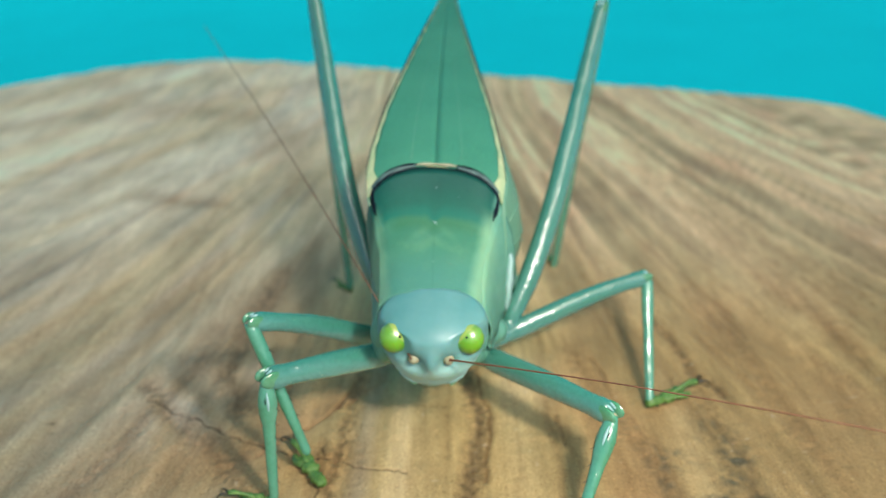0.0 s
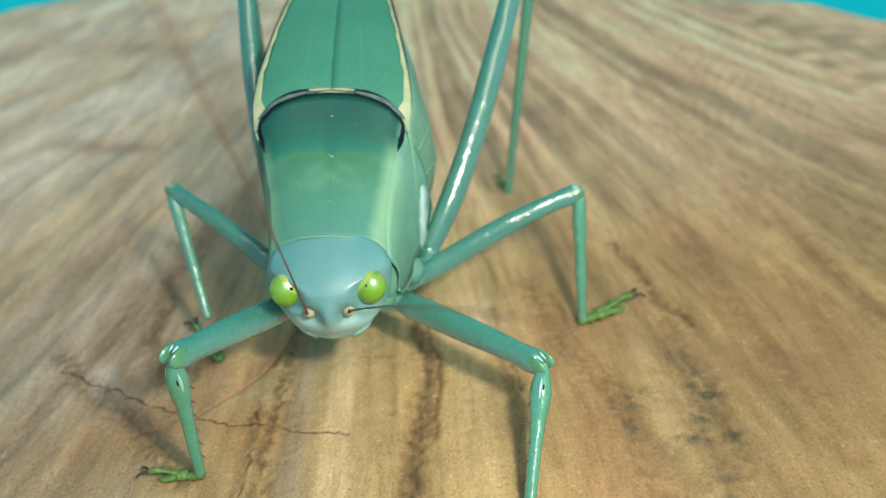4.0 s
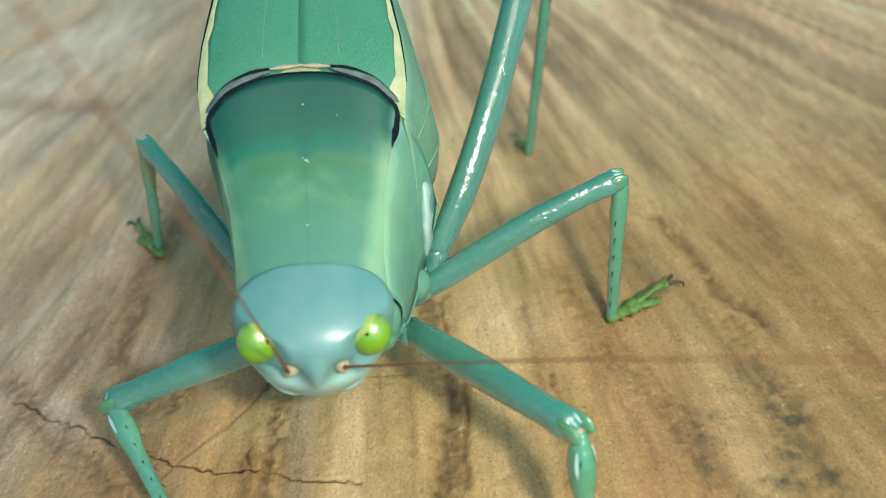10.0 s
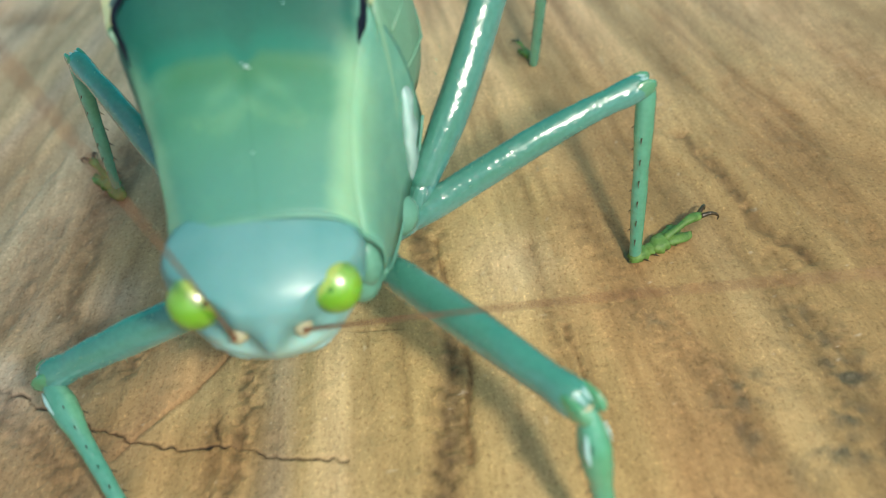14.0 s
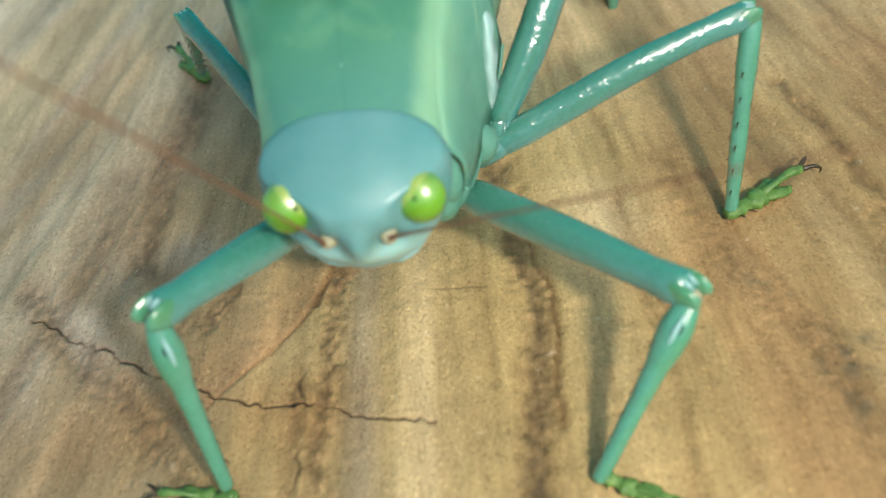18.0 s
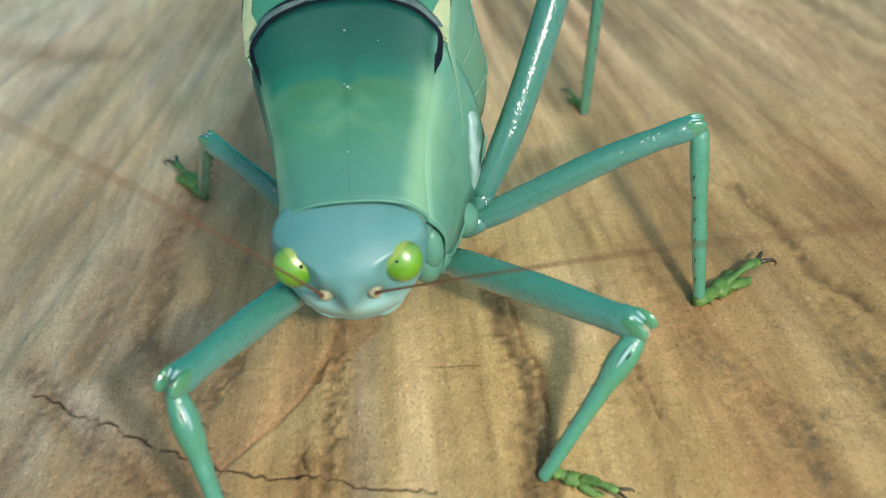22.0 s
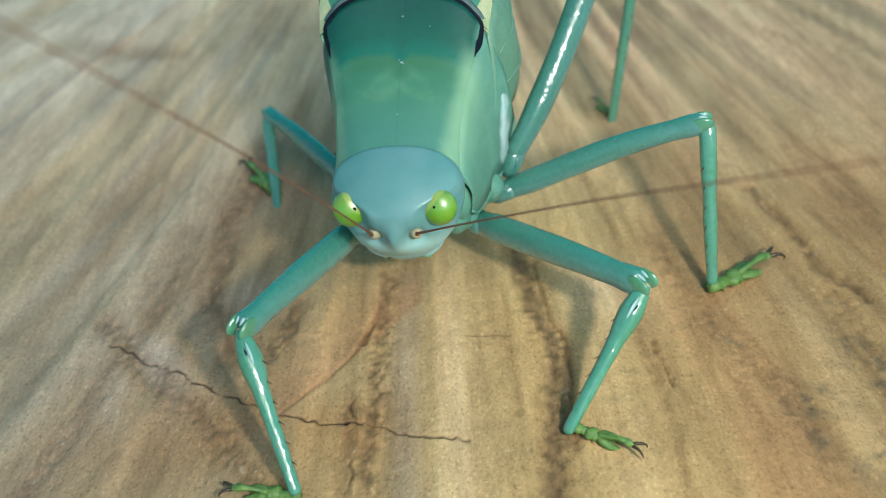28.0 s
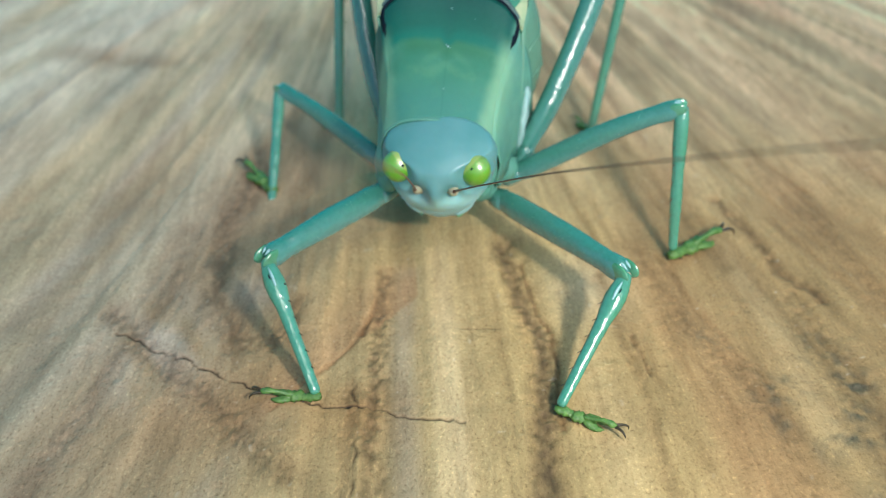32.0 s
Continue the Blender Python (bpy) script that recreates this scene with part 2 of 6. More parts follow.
    b.inputs["Specular IOR Level"].default_value = 0.25
    bump(n, l, b, f.outputs["Fac"], 0.22, 0.00009)
    return m


def mult(nodes, links, v, k):
    m = nodes.new("ShaderNodeMath")
    m.operation = "MULTIPLY"
    m.inputs[1].default_value = k
    links.new(v, m.inputs[0])
    return m.outputs["Value"]


def wing_material():
    """Leathery wing cover: green with a net of fine veins running along it."""
    m, n, l, b = material("wing_skin", 0.48)
    w = noise_tex(n, l, 120, 4)
    r = ramp(n, [(0.3, (0.032, 0.185, 0.115)), (0.7, (0.058, 0.245, 0.150))])
    l.new(w.outputs["Fac"], r.inputs["Fac"])
    tc = n.new("ShaderNodeTexCoord")
    mp = n.new("ShaderNodeMapping")
    mp.inputs["Scale"].default_value = (1, 0.12, 1)
    l.new(tc.outputs["Object"], mp.inputs["Vector"])
    v = n.new("ShaderNodeTexVoronoi")
    v.feature = "DISTANCE_TO_EDGE"
    v.inputs["Scale"].default_value = 5200
    l.new(mp.outputs["Vector"], v.inputs["Vector"])
    rv = ramp(n, [(0.0, (0, 0, 0)), (0.12, (1, 1, 1))])
    l.new(v.outputs["Distance"], rv.inputs["Fac"])
    l.new(mix(n, l, (0.062, 0.275, 0.165), r.outputs["Color"], rv.outputs["Color"]), b.inputs["Base Color"])
    b.inputs["Subsurface Weight"].default_value, b.inputs["Subsurface Scale"].default_value = 0.1, 0.001
    bump(n, l, b, rv.outputs["Color"], 0.08, 0.00006)
    return m


def eye_material(outer):
    """Lime compound eye, paler toward the forehead."""
    m, n, l, b = material("eye_lens", 0.4)
    tc = n.new("ShaderNodeTexCoord")
    sp = n.new("ShaderNodeSeparateXYZ")
    l.new(tc.outputs["Object"], sp.inputs["Vector"])
    mr = n.new("ShaderNodeMapRange")
    mr.inputs["From Min"].default_value, mr.inputs["From Max"].default_value = -0.0016, 0.0016
    l.new(sp.outputs["Z"], mr.inputs["Value"])
    r = ramp(n, [(0.0, (0.035, 0.16, 0.004)), (0.4, (0.10, 0.31, 0.006)), (0.70, (0.12, 0.33, 0.010)), (0.86, (0.15, 0.31, 0.03)), (1.0, (0.03, 0.10, 0.015))])
    w = noise_tex(n, l, 700, 2)
    a = n.new("ShaderNodeMath")
    a.operation = "MULTIPLY_ADD"
    a.inputs[1].default_value = 0.25
    l.new(w.outputs["Fac"], a.inputs[0])
    l.new(mr.outputs["Result"], a.inputs[2])
    s = n.new("ShaderNodeMath")
    s.operation = "SUBTRACT"
    s.inputs[1].default_value = 0.125
    l.new(a.outputs["Value"], s.inputs[0])
    l.new(s.outputs["Value"], r.inputs["Fac"])
    inner = calc(n, l, "MULTIPLY_ADD", sp.outputs["X"], -0.85 * outer, calc(n, l, "MULTIPLY", sp.outputs["Z"], 0.45))
    inner = calc(n, l, "MULTIPLY_ADD", w.outputs["Fac"], 0.0003, inner)
    c = mix(n, l, r.outputs["Color"], (0.36, 0.44, 0.10), mult(n, l, span(n, l, inner, 0.00050, 0.00066), 0.62))
    c = mix(n, l, c, (0.05, 0.12, 0.02), mult(n, l, span(n, l, inner, 0.00098, 0.00108), 0.92))
    l.new(c, b.inputs["Base Color"])
    b.inputs["Coat Weight"].default_value, b.inputs["Coat Roughness"].default_value = 1.0, 0.27
    b.inputs["Coat IOR"].default_value = 1.8
    b.inputs["Subsurface Weight"].default_value, b.inputs["Subsurface Scale"].default_value = 0.2, 0.0006
    return m


SADDLE, WING, HEAD = saddle_material(), wing_material(), head_material()
EYE = {1: eye_material(1), -1: eye_material(-1)}


def wood_material():
    """Sawn wood: tone from the painted-in grain of the mesh, fine fibres and pores on top."""
    m, n, l, b = material("sawn_wood", 0.72)
    at = n.new("ShaderNodeVertexColor")
    at.layer_name = "tone"
    fib = noise_tex(n, l, 420, 7, 0.7, (1, 0.14, 1))
    r = ramp(n, [(0.25, (0.60, 0.56, 0.52)), (0.55, (1.0, 1.0, 1.0)), (0.8, (1.22, 1.2, 1.16))])
    l.new(fib.outputs["Fac"], r.inputs["Fac"])
    c = mix(n, l, at.outputs["Color"], r.outputs["Color"], 0.75, "MULTIPLY")
    thread = noise_tex(n, l, 1500, 4, 0.6, (1, 0.07, 1))
    rt = ramp(n, [(0.34, (0.62, 0.56, 0.50)), (0.5, (1.0, 1.0, 1.0)), (0.72, (1.2, 1.2, 1.18))])
    l.new(thread.outputs["Fac"], rt.inputs["Fac"])
    c = mix(n, l, c, rt.outputs["Color"], 0.22, "MULTIPLY")
    por = noise_tex(n, l, 4200, 3, 0.7, (1, 0.8, 1))
    rp = ramp(n, [(0.28, (0.35, 0.28, 0.20)), (0.44, (0.92, 0.90, 0.86)), (0.60, (1.05, 1.05, 1.05)), (0.70, (1.7, 1.65, 1.5))])
    l.new(por.outputs["Fac"], rp.inputs["Fac"])
    l.new(mix(n, l, c, rp.outputs["Color"], 0.62, "MULTIPLY"), b.inputs["Base Color"])
    add = n.new("ShaderNodeMath")
    add.operation = "ADD"
    l.new(fib.outputs["Fac"], add.inputs[0])
    l.new(por.outputs["Fac"], add.inputs[1])
    bump(n, l, b, add.outputs["Value"], 0.42, 0.00026)
    b.inputs["Specular IOR Level"].default_value = 0.3
    return m


def paint_material(name, col, rough):
    m, n, l, b = material(name, rough)
    w = noise_tex(n, l, 9, 5)
    r = ramp(n, [(0.3, tuple(c * 0.93 for c in col)), (0.7, col)])
    l.new(w.outputs["Fac"], r.inputs["Fac"])
    l.new(r.outputs["Color"], b.inputs["Base Color"])
    f = noise_tex(n, l, 300, 3)
    bump(n, l, b, f.outputs["Fac"], 0.15, 0.0005)
    return m


WOOD = wood_material()
CYAN = paint_material("cyan_paint", (0.0, 0.65, 0.69), 0.85)
CYAN.node_tree.nodes["Principled BSDF"].inputs["Specular IOR Level"].default_value = 0.1


# ---- mesh helpers ----
def finish(name, bm, mat, parent=None, label="", smooth=True):
    me = bpy.data.meshes.new(name)
    bmesh.ops.recalc_face_normals(bm, faces=bm.faces[:])
    for f in bm.faces:
        f.smooth = smooth
    bm.to_mesh(me)
    bm.free()
    me.materials.append(mat)
    ob = new(name, me)
    ob.parent = parent
    if label:
        tagged(ob, label)
    return ob


def part(name, bm, mat, parent, label=""):
    return finish(name, bm, mat, parent, label)


def loft(bm, rings, closed=True, cap=True):
    """Skins rings of points (mm) of equal count."""
    vs = [[bm.verts.new(Vector(p) * MM) for p in ring] for ring in rings]
    k = len(vs[0])
    for a, b in zip(vs, vs[1:]):
        for i in range(k if closed else k - 1):
            j = (i + 1) % k
            bm.faces.new((a[i], a[j], b[j], b[i]))
    if closed and cap:
        bm.faces.new(vs[0][::-1])
        bm.faces.new(vs[-1])
    return vs


def tube(bm, pts, radii, seg=10, flat=1.0):
    """A tapered round tube along points (mm); flat squeezes it across."""
    pts = [Vector(p) for p in pts]
    side = Vector((1, 0, 0))
    rings = []
    for i, p in enumerate(pts):
        d = (pts[min(i + 1, len(pts) - 1)] - pts[max(i - 1, 0)]).normalized()
        side = (side - d * side.dot(d))
        side = side.normalized() if side.length > 1e-4 else d.orthogonal().normalized()
        up = d.cross(side)
        r = radii[i]
        rings.append([p + side * (math.cos(2 * math.pi * k / seg) * r * flat) + up * (math.sin(2 * math.pi * k / seg) * r) for k in range(seg)])
    loft(bm, rings)


def ball(bm, c, r, u=20, v=14):
    m = Matrix.Translation(Vector(c) * MM) @ Matrix.Diagonal((r[0] * MM, r[1] * MM, r[2] * MM, 1))
    return bmesh.ops.create_uvsphere(bm, u_segments=u, v_segments=v, radius=1, matrix=m)["verts"]


def spline(knots, n):
    """n points on a smooth curve through the knots."""
    kn = [Vector(k) for k in knots]
    kn = [2 * kn[0] - kn[1]] + kn + [2 * kn[-1] - kn[-2]]
    out = []
    for i in range(n):
        s = i / (n - 1) * (len(kn) - 3)
        j = min(int(s), len(kn) - 4)
        t = s - j
        a, b, c, d = kn[j : j + 4]
        out.append(0.5 * (2 * b + (c - a) * t + (2 * a - 5 * b + 4 * c - d) * t * t + (3 * b - a - 3 * c + d) * t**3))
    return out


def lerp(stops, x):
    return float(np.interp(x, [s[0] for s in stops], [s[1] for s in stops]))


# ---- setting: the cyan table and wall, the block of wood ----
def sheet():
    """One cyan sheet: a table that sweeps up into the wall behind it."""
    bm = bmesh.new()
    prof = [(-2500, -62), (-600, -62), (600, -62)] + [(600 + 300 * math.sin(a), -62 + 300 - 300 * math.cos(a)) for a in np.linspace(0.1, math.pi / 2, 12)] + [(900, 700), (900, 2400)]
    loft(bm, [[(x, y, z) for y, z in prof] for x in (-2600, -1300, 0, 1300, 2600)], closed=False)
    return tagged(finish("backdrop", bm, CYAN), "plain bright cyan painted backdrop sheet behind the wood", "backdrop", kind="structure")


sheet()

EDGE = [(-190, 40), (-160, 72), (-128, 108), (-103, 131), (-88, 137), (-70, 139), (-50, 133), (-32, 126), (-8, 115), (14, 107), (42, 93), (57, 86), (72, 79), (86, 70), (90, 67), (91.5, 56), (95, 51), (110, 45), (130, 30), (170, 0)]
CRACK = [(-31, -41.3), (-27, -43.6), (-23.2, -45.8), (-20.5, -47.3), (-17.9, -48.6), (-15.7, -49.7), (-13.2, -50.3), (-10.3, -50.8), (-8.2, -51.5), (-6.3, -52.2), (-4.6, -52.7), (-3.4, -53.0)]


def smooth_noise(x, y, sx, sy, seed):
    """Value noise on a grid of cells sx by sy millimetres."""
    g = np.random.RandomState(seed).rand(256, 256)
    u, v = x / sx + 700.3, y / sy + 700.7
    i, j = np.floor(u).astype(int), np.floor(v).astype(int)
    fu, fv = u - i, v - j
    fu, fv = fu * fu * (3 - 2 * fu), fv * fv * (3 - 2 * fv)
    a, b, c, d = g[i % 256, j % 256], g[(i + 1) % 256, j % 256], g[i % 256, (j + 1) % 256], g[(i + 1) % 256, (j + 1) % 256]
    return (a * (1 - fu) + b * fu) * (1 - fv) + (c * (1 - fu) + d * fu) * fv


def stroke(x, y, pts, width):
    """1 on a line of points, falling to 0 over the width."""
    best = np.full(x.shape, 1e9)
    for (x0, y0), (x1, y1) in zip(pts, pts[1:]):
        dx, dy = x1 - x0, y1 - y0
        t = np.clip(((x - x0) * dx + (y - y0) * dy) / (dx * dx + dy * dy), 0, 1)
        best = np.minimum(best, np.hypot(x - x0 - t * dx, y - y0 - t * dy))
    return np.exp(-((best / width) ** 2))


def soft(v, lo, hi):
    """0 at lo, 1 at hi, eased between."""
    t = np.clip((v - lo) / (hi - lo), 0, 1)
    return t * t * (3 - 2 * t)


def blot(x, y, cx, cy, rx, ry):
    return np.exp(-(((x - cx) / rx) ** 2 + ((y - cy) / ry) ** 2))


def wood_block():
    xs = np.concatenate([np.arange(-190, -62, 3.0), np.arange(-62, -36, 0.8), np.arange(-36, -33, 0.36), np.arange(-33, -2, 0.13), np.arange(-2, 36, 0.22), np.arange(36, 70, 0.8), np.arange(70, 170.1, 3.0)])
    ys = np.concatenate([np.arange(-200, -72, 4.0), np.arange(-72, -54.6, 0.28), np.arange(-54.6, -41, 0.085), np.arange(-41, -18, 0.28), np.arange(-18, 30, 1.0), np.arange(30, 140.1, 2.5)])
    X, Y = np.meshgrid(xs, ys, indexing="ij")
    edge = np.interp(xs, [e[0] for e in EDGE], [e[1] for e in EDGE])[:, None] + (smooth_noise(xs, xs * 0, 5, 9, 5)[:, None] - 0.5) * 2.0
    Y = np.where(Y > 20, 20 + np.clip((Y - 20) / 120, 0, 1) * (edge - 20), Y)
    # grain coordinate: lines run away from the viewer and draw together in the distance
    bend = 4 * (smooth_noise(X, Y, 30, 60, 1) - 0.5) + 2 * (smooth_noise(X, Y, 11, 40, 2) - 0.5)
    G = (X + bend) * (1 + np.clip(Y + 45, -25, 110) / 110)
    ring = soft(smooth_noise(G, Y, 7, 200, 3), 0.40, 0.60)
    plank = soft(smooth_noise(G, Y, 2.7, 110, 13), 0.38, 0.62)
    streak = smooth_noise(G, Y, 1.5, 70, 4)
    fine = smooth_noise(G, Y, 0.6, 22, 6)
    patch = smooth_noise(X, Y, 26, 30, 8)
    mott = smooth_noise(X, Y, 6, 9, 9)
    mote = smooth_noise(X, Y, 1.7, 2.2, 10)
    left = 1 / (1 + np.exp((X + 19 + 6 * (patch - 0.5)) / 4))
    right = soft(X + 5 * (patch - 0.5), 7, 19)
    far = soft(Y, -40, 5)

    def tint(colour, amount):
        nonlocal col
        amount = np.clip(amount, 0, 1)[..., None]
        col = col * (1 - amount) + np.array(colour) * amount

    col = np.zeros(X.shape + (3,))
    col[:] = (0.385, 0.292, 0.133)
    tint((0.39, 0.318, 0.205), left * 0.85)
    tint((0.345, 0.240, 0.110), right * (0.45 + 0.45 * plank))
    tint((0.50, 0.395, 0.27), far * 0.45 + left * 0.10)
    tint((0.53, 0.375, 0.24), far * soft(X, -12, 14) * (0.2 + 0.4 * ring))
    # pale panels between the darker growth lines
    tint((0.50, 0.40, 0.225), 0.65 * stroke(X, Y, [(-2.5, -34), (-3.6, -46), (-4.0, -90)], 2.6) * (0.5 + plank))
    tint((0.42, 0.365, 0.265), 0.60 * stroke(X, Y, [(-6.9, -36), (-7.7, -46), (-8.0, -90)], 1.1))
    tint((0.46, 0.355, 0.18), 0.45 * stroke(X, Y, [(6.4, -36), (7.0, -46), (6.6, -90)], 1.9) * (0.5 + plank))
    tint((0.47, 0.39, 0.27), 0.5 * blot(X, Y, 8.8, -39.5, 3.2, 4.0))
    tint((0.46, 0.36, 0.19), 0.5 * stroke(X, Y, [(22.5, -34), (23.0, -46), (22.5, -56)], 1.5))
    # the wedge between two cuts: rust on one side of a straight line, olive ochre on the other
    cut = -0.72 * (X + 11) + 0.70 * (Y + 44) + 0.3 * (mote - 0.5)
    wedge = soft(cut, -0.18, 0.22) * np.exp(-((cut / 5.5) ** 2)) * soft(Y, -55, -49) * soft(Y, -31, -37) * (X < -6)
    tint((0.375, 0.235, 0.118), wedge * (0.45 + 0.5 * mott))
    tint((0.425, 0.355, 0.195), 0.6 * soft(-cut, -0.1, 0.3) * blot(X, Y, -11.8, -47.5, 2.4, 4.5))
    rose = np.clip(smooth_noise(X - 0.3 * Y, Y, 7, 16, 71) * 1.6 - 0.85, 0, 1)
    col = col * (1 - rose[..., None] * np.array((0.08, 0.18, 0.16)))
    slate = np.clip(smooth_noise(G, Y, 3.5, 26, 72) * 1.8 - 1.05, 0, 1) * soft(X, 12, 6)
    col = col * (1 - slate[..., None] * np.array((0.26, 0.19, 0.0)))
    rust = blot(X, Y, -18, -50, 6, 3.5) * 0.5 + blot(X, Y, -24, -52, 5, 5) * 0.4 + blot(X, Y, -10.5, -51, 3, 3) * 0.5 + blot(X, Y, -18, -40, 6, 5) * 0.2 + blot(X, Y, -48, 14, 6, 4) * 0.7
    col = col * (1 - np.clip(rust * (0.5 + mott), 0, 1)[..., None] * np.array((0.14, 0.32, 0.46)))
    # chalky scraped patches
    slant = X - 0.45 * Y
    pale = left * np.clip(smooth_noise(slant, Y, 8, 34, 11) * 0.75 + 0.45 * smooth_noise(slant, Y, 2.6, 16, 12) - 0.42, 0, 1) * 2.2
    tint((0.58, 0.52, 0.42), pale * 0.50)
    tint((0.58, 0.51, 0.40), 0.75 * blot(X, Y, -58, 27, 30, 26) * soft(smooth_noise(slant, Y, 5, 40, 84), 0.3, 0.7))
    chalk = blot(X, Y, -27.2, -42.5, 4.2, 5.5) * np.clip(2.2 * smooth_noise(X + 0.6 * Y, Y, 1.6, 4.5, 81) - 0.35, 0, 1)
    chalk = np.maximum(chalk, 0.8 * blot(X, Y, -20.2, -37.2, 2.4, 2.6))
    chalk = np.maximum(chalk, 0.7 * stroke(slant, Y * 0, [(-24, 0), (-23.5, 0)], 1.6) * blot(X, Y, -38, -32, 9, 9))
    tint((0.53, 0.48, 0.40), chalk * 0.75)
    calm = 1 - 0.75 * soft(-X, 10, 24)
    tone = 1 + calm * (0.17 * (ring - 0.5) + 0.17 * (plank - 0.5) + 0.18 * (streak - 0.5)) + 0.16 * (fine - 0.5) + 0.20 * (mott - 0.5) + 0.12 * (mote - 0.5)
    tone += far * calm * (0.22 * (plank - 0.5) + 0.24 * (smooth_noise(G, Y, 4.2, 60, 14) - 0.5))
    tone += (1 - calm) * (0.30 * (smooth_noise(slant, Y, 13, 20, 15) - 0.5) + 0.22 * (smooth_noise(slant, Y, 5, 11, 16) - 0.5))
    # brown stain left of the insect, with its body shadow painted in
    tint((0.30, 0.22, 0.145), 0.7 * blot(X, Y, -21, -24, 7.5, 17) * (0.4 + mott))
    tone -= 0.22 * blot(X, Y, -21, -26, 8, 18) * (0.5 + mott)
    # broad darker bands of the grain; the third number says how coarse the torn fibres stand in them
    wob = (smooth_noise(X, Y, 4, 6, 21) - 0.5) * 1.0 + (smooth_noise(X, Y, 1.1, 1.8, 22) - 0.5) * 0.5
    dark, torn = np.zeros(X.shape), np.zeros(X.shape)
    for pts, w, k, g in (
        ([(2.6, -33), (2.9, -37.5), (3.2, -42.6), (3.2, -47.6), (2.9, -53.1), (1.6, -59.5), (1.0, -90)], 1.2, 0.54, 1.0),
        ([(3.8, -36), (4.2, -43), (4.2, -48), (3.9, -54)], 0.30, 0.55, 0.5),
        ([(0.2, -38), (0.0, -46), (0.3, -51)], 0.45, 0.17, 0.2),
        ([(-8.4, -35.7), (-9.7, -44.0), (-9.9, -50), (-10.3, -58), (-11, -90)], 0.85, 0.44, 1.0),
        ([(-11.5, -49), (-11.9, -54), (-12.4, -64)], 0.7, 0.26, 0.8),
        ([(-8.1, -35.5), (-9.2, -39), (-10.9, -43.2)], 0.32, 0.50, 0.3),
        ([(-10.9, -43.2), (-14.2, -47.2), (-17.3, -50.5)], 0.16, 0.20, 0.2),
        ([(-32, -39), (-26.9, -44.8), (-22.3, -49), (-19.7, -51.6), (-16.5, -56)], 1.25, 0.36, 0.7),
        ([(-22, -14), (-24.3, -26), (-23.6, -37.2), (-20.5, -42.9)], 1.7, 0.40, 0.6),
        ([(-27.4, -28), (-27.8, -37), (-30.4, -44.4), (-33.5, -56), (-36, -70)], 1.5, 0.30, 0.5),
        ([(-17.6, -43.4), (-16.9, -41.2), (-16.0, -38.6)], 0.95, 0.44, 0.9),
        ([(-40, -40), (-36, -30), (-33, -18)], 2.0, 0.22, 0.2),
        ([(9.8, -38), (10.1, -47), (10.1, -51.7), (9.6, -60), (9.4, -90)], 0.55, 0.26, 0.6),
        ([(11.1, -45.5), (11.2, -49.6)], 0.30, 0.40, 0.8),
        ([(14, -34), (15.5, -43), (17.3, -47.7), (18.6, -53.5), (19.0, -60), (19.3, -90)], 1.5, 0.30, 0.7),
        ([(13.2, -36), (14.4, -44), (15.6, -50), (16.2, -62)], 0.35, 0.26, 0.4),
        ([(16.5, -36), (17.4, -43), (19.0, -49), (20.4, -56)], 0.35, 0.30, 0.6),
        ([(24.6, -28), (25.7, -34), (26.4, -39), (28.3, -42.8)], 0.75, 0.42, 0.9),
        ([(26.3, -42), (26.7, -50), (26.2, -60)], 1.1, 0.26, 0.7),
        ([(31, -22), (33, -34), (34, -46), (34.5, -60)], 1.2, 0.28, 0.5),
        ([(39.7, 16), (43, -4.6), (44.3, -24.3), (45.5, -45)], 1.3, 0.38, 0.4),
        ([(38.3, 4), (40.1, 0.7), (41.8, -11.8)], 0.8, 0.46, 0.3),
        ([(33, 25), (37.5, 2), (42.8, -27)], 1.3, 0.34, 0.3),
        ([(34, 80), (47, 36), (60, -8)], 2.0, 0.28, 0.2),
        ([(42.5, 9.6), (51, -31.8)], 1.2, 0.28, 0.3),
        ([(18, 20), (19.5, -4), (21.5, -26)], 1.1, 0.30, 0.3),
        ([(22, 60), (25, 25), (27, 0)], 1.6, 0.24, 0.2),
        ([(-103, 58), (-78, 77), (-47, 66), (-30, 42), (-23, 15)], 6.0, 0.24, 0.1),
        ([(-52, 16), (-44, 12), (-38, 11)], 2.4, 0.34, 0.1),
        ([(-16, 30), (-20, 5), (-19, -14)], 3.0, 0.26, 0.2),
    ):
        m = stroke(X + wob, Y, pts, w) * k
        dark = np.maximum(dark, m * (0.7 + 0.6 * streak))
        torn = np.maximum(torn, m * g * 2.0)
    rnd = np.random.RandomState(77)
    for count, x_lo, x_hi, k_lo, k_hi in ((210, 8, 80, 0.08, 0.34), (46, -75, 8, 0.04, 0.15)):
        for _ in range(count):
            x0, y0, ln = rnd.uniform(x_lo, x_hi), rnd.uniform(-64, 75), rnd.uniform(8, 36)
            tilt = -x0 / (155 + y0) * rnd.uniform(0.7, 1.3)
            near = 0.55 if y0 < -34 else 1.0
            m = (np.abs(X - x0) < 14) & (np.abs(Y - y0) < ln)
            k, w = rnd.uniform(k_lo, k_hi) * near, rnd.uniform(0.2, 0.85)
            if m.any():
                dark[m] = np.maximum(dark[m], k * stroke(X[m] + 0.7 * wob[m], Y[m], [(x0 - tilt * ln / 2, y0 - ln / 2), (x0, y0), (x0 + tilt * ln / 2, y0 + ln / 2)], w))
    warm = np.array((0.86, 1.0, 1.10)) + np.clip(torn, 0, 1)[..., None] * np.array((0.10, 0.0, -0.12))
    col = col * (1 - np.clip(dark, 0, 0.8)[..., None] * warm)
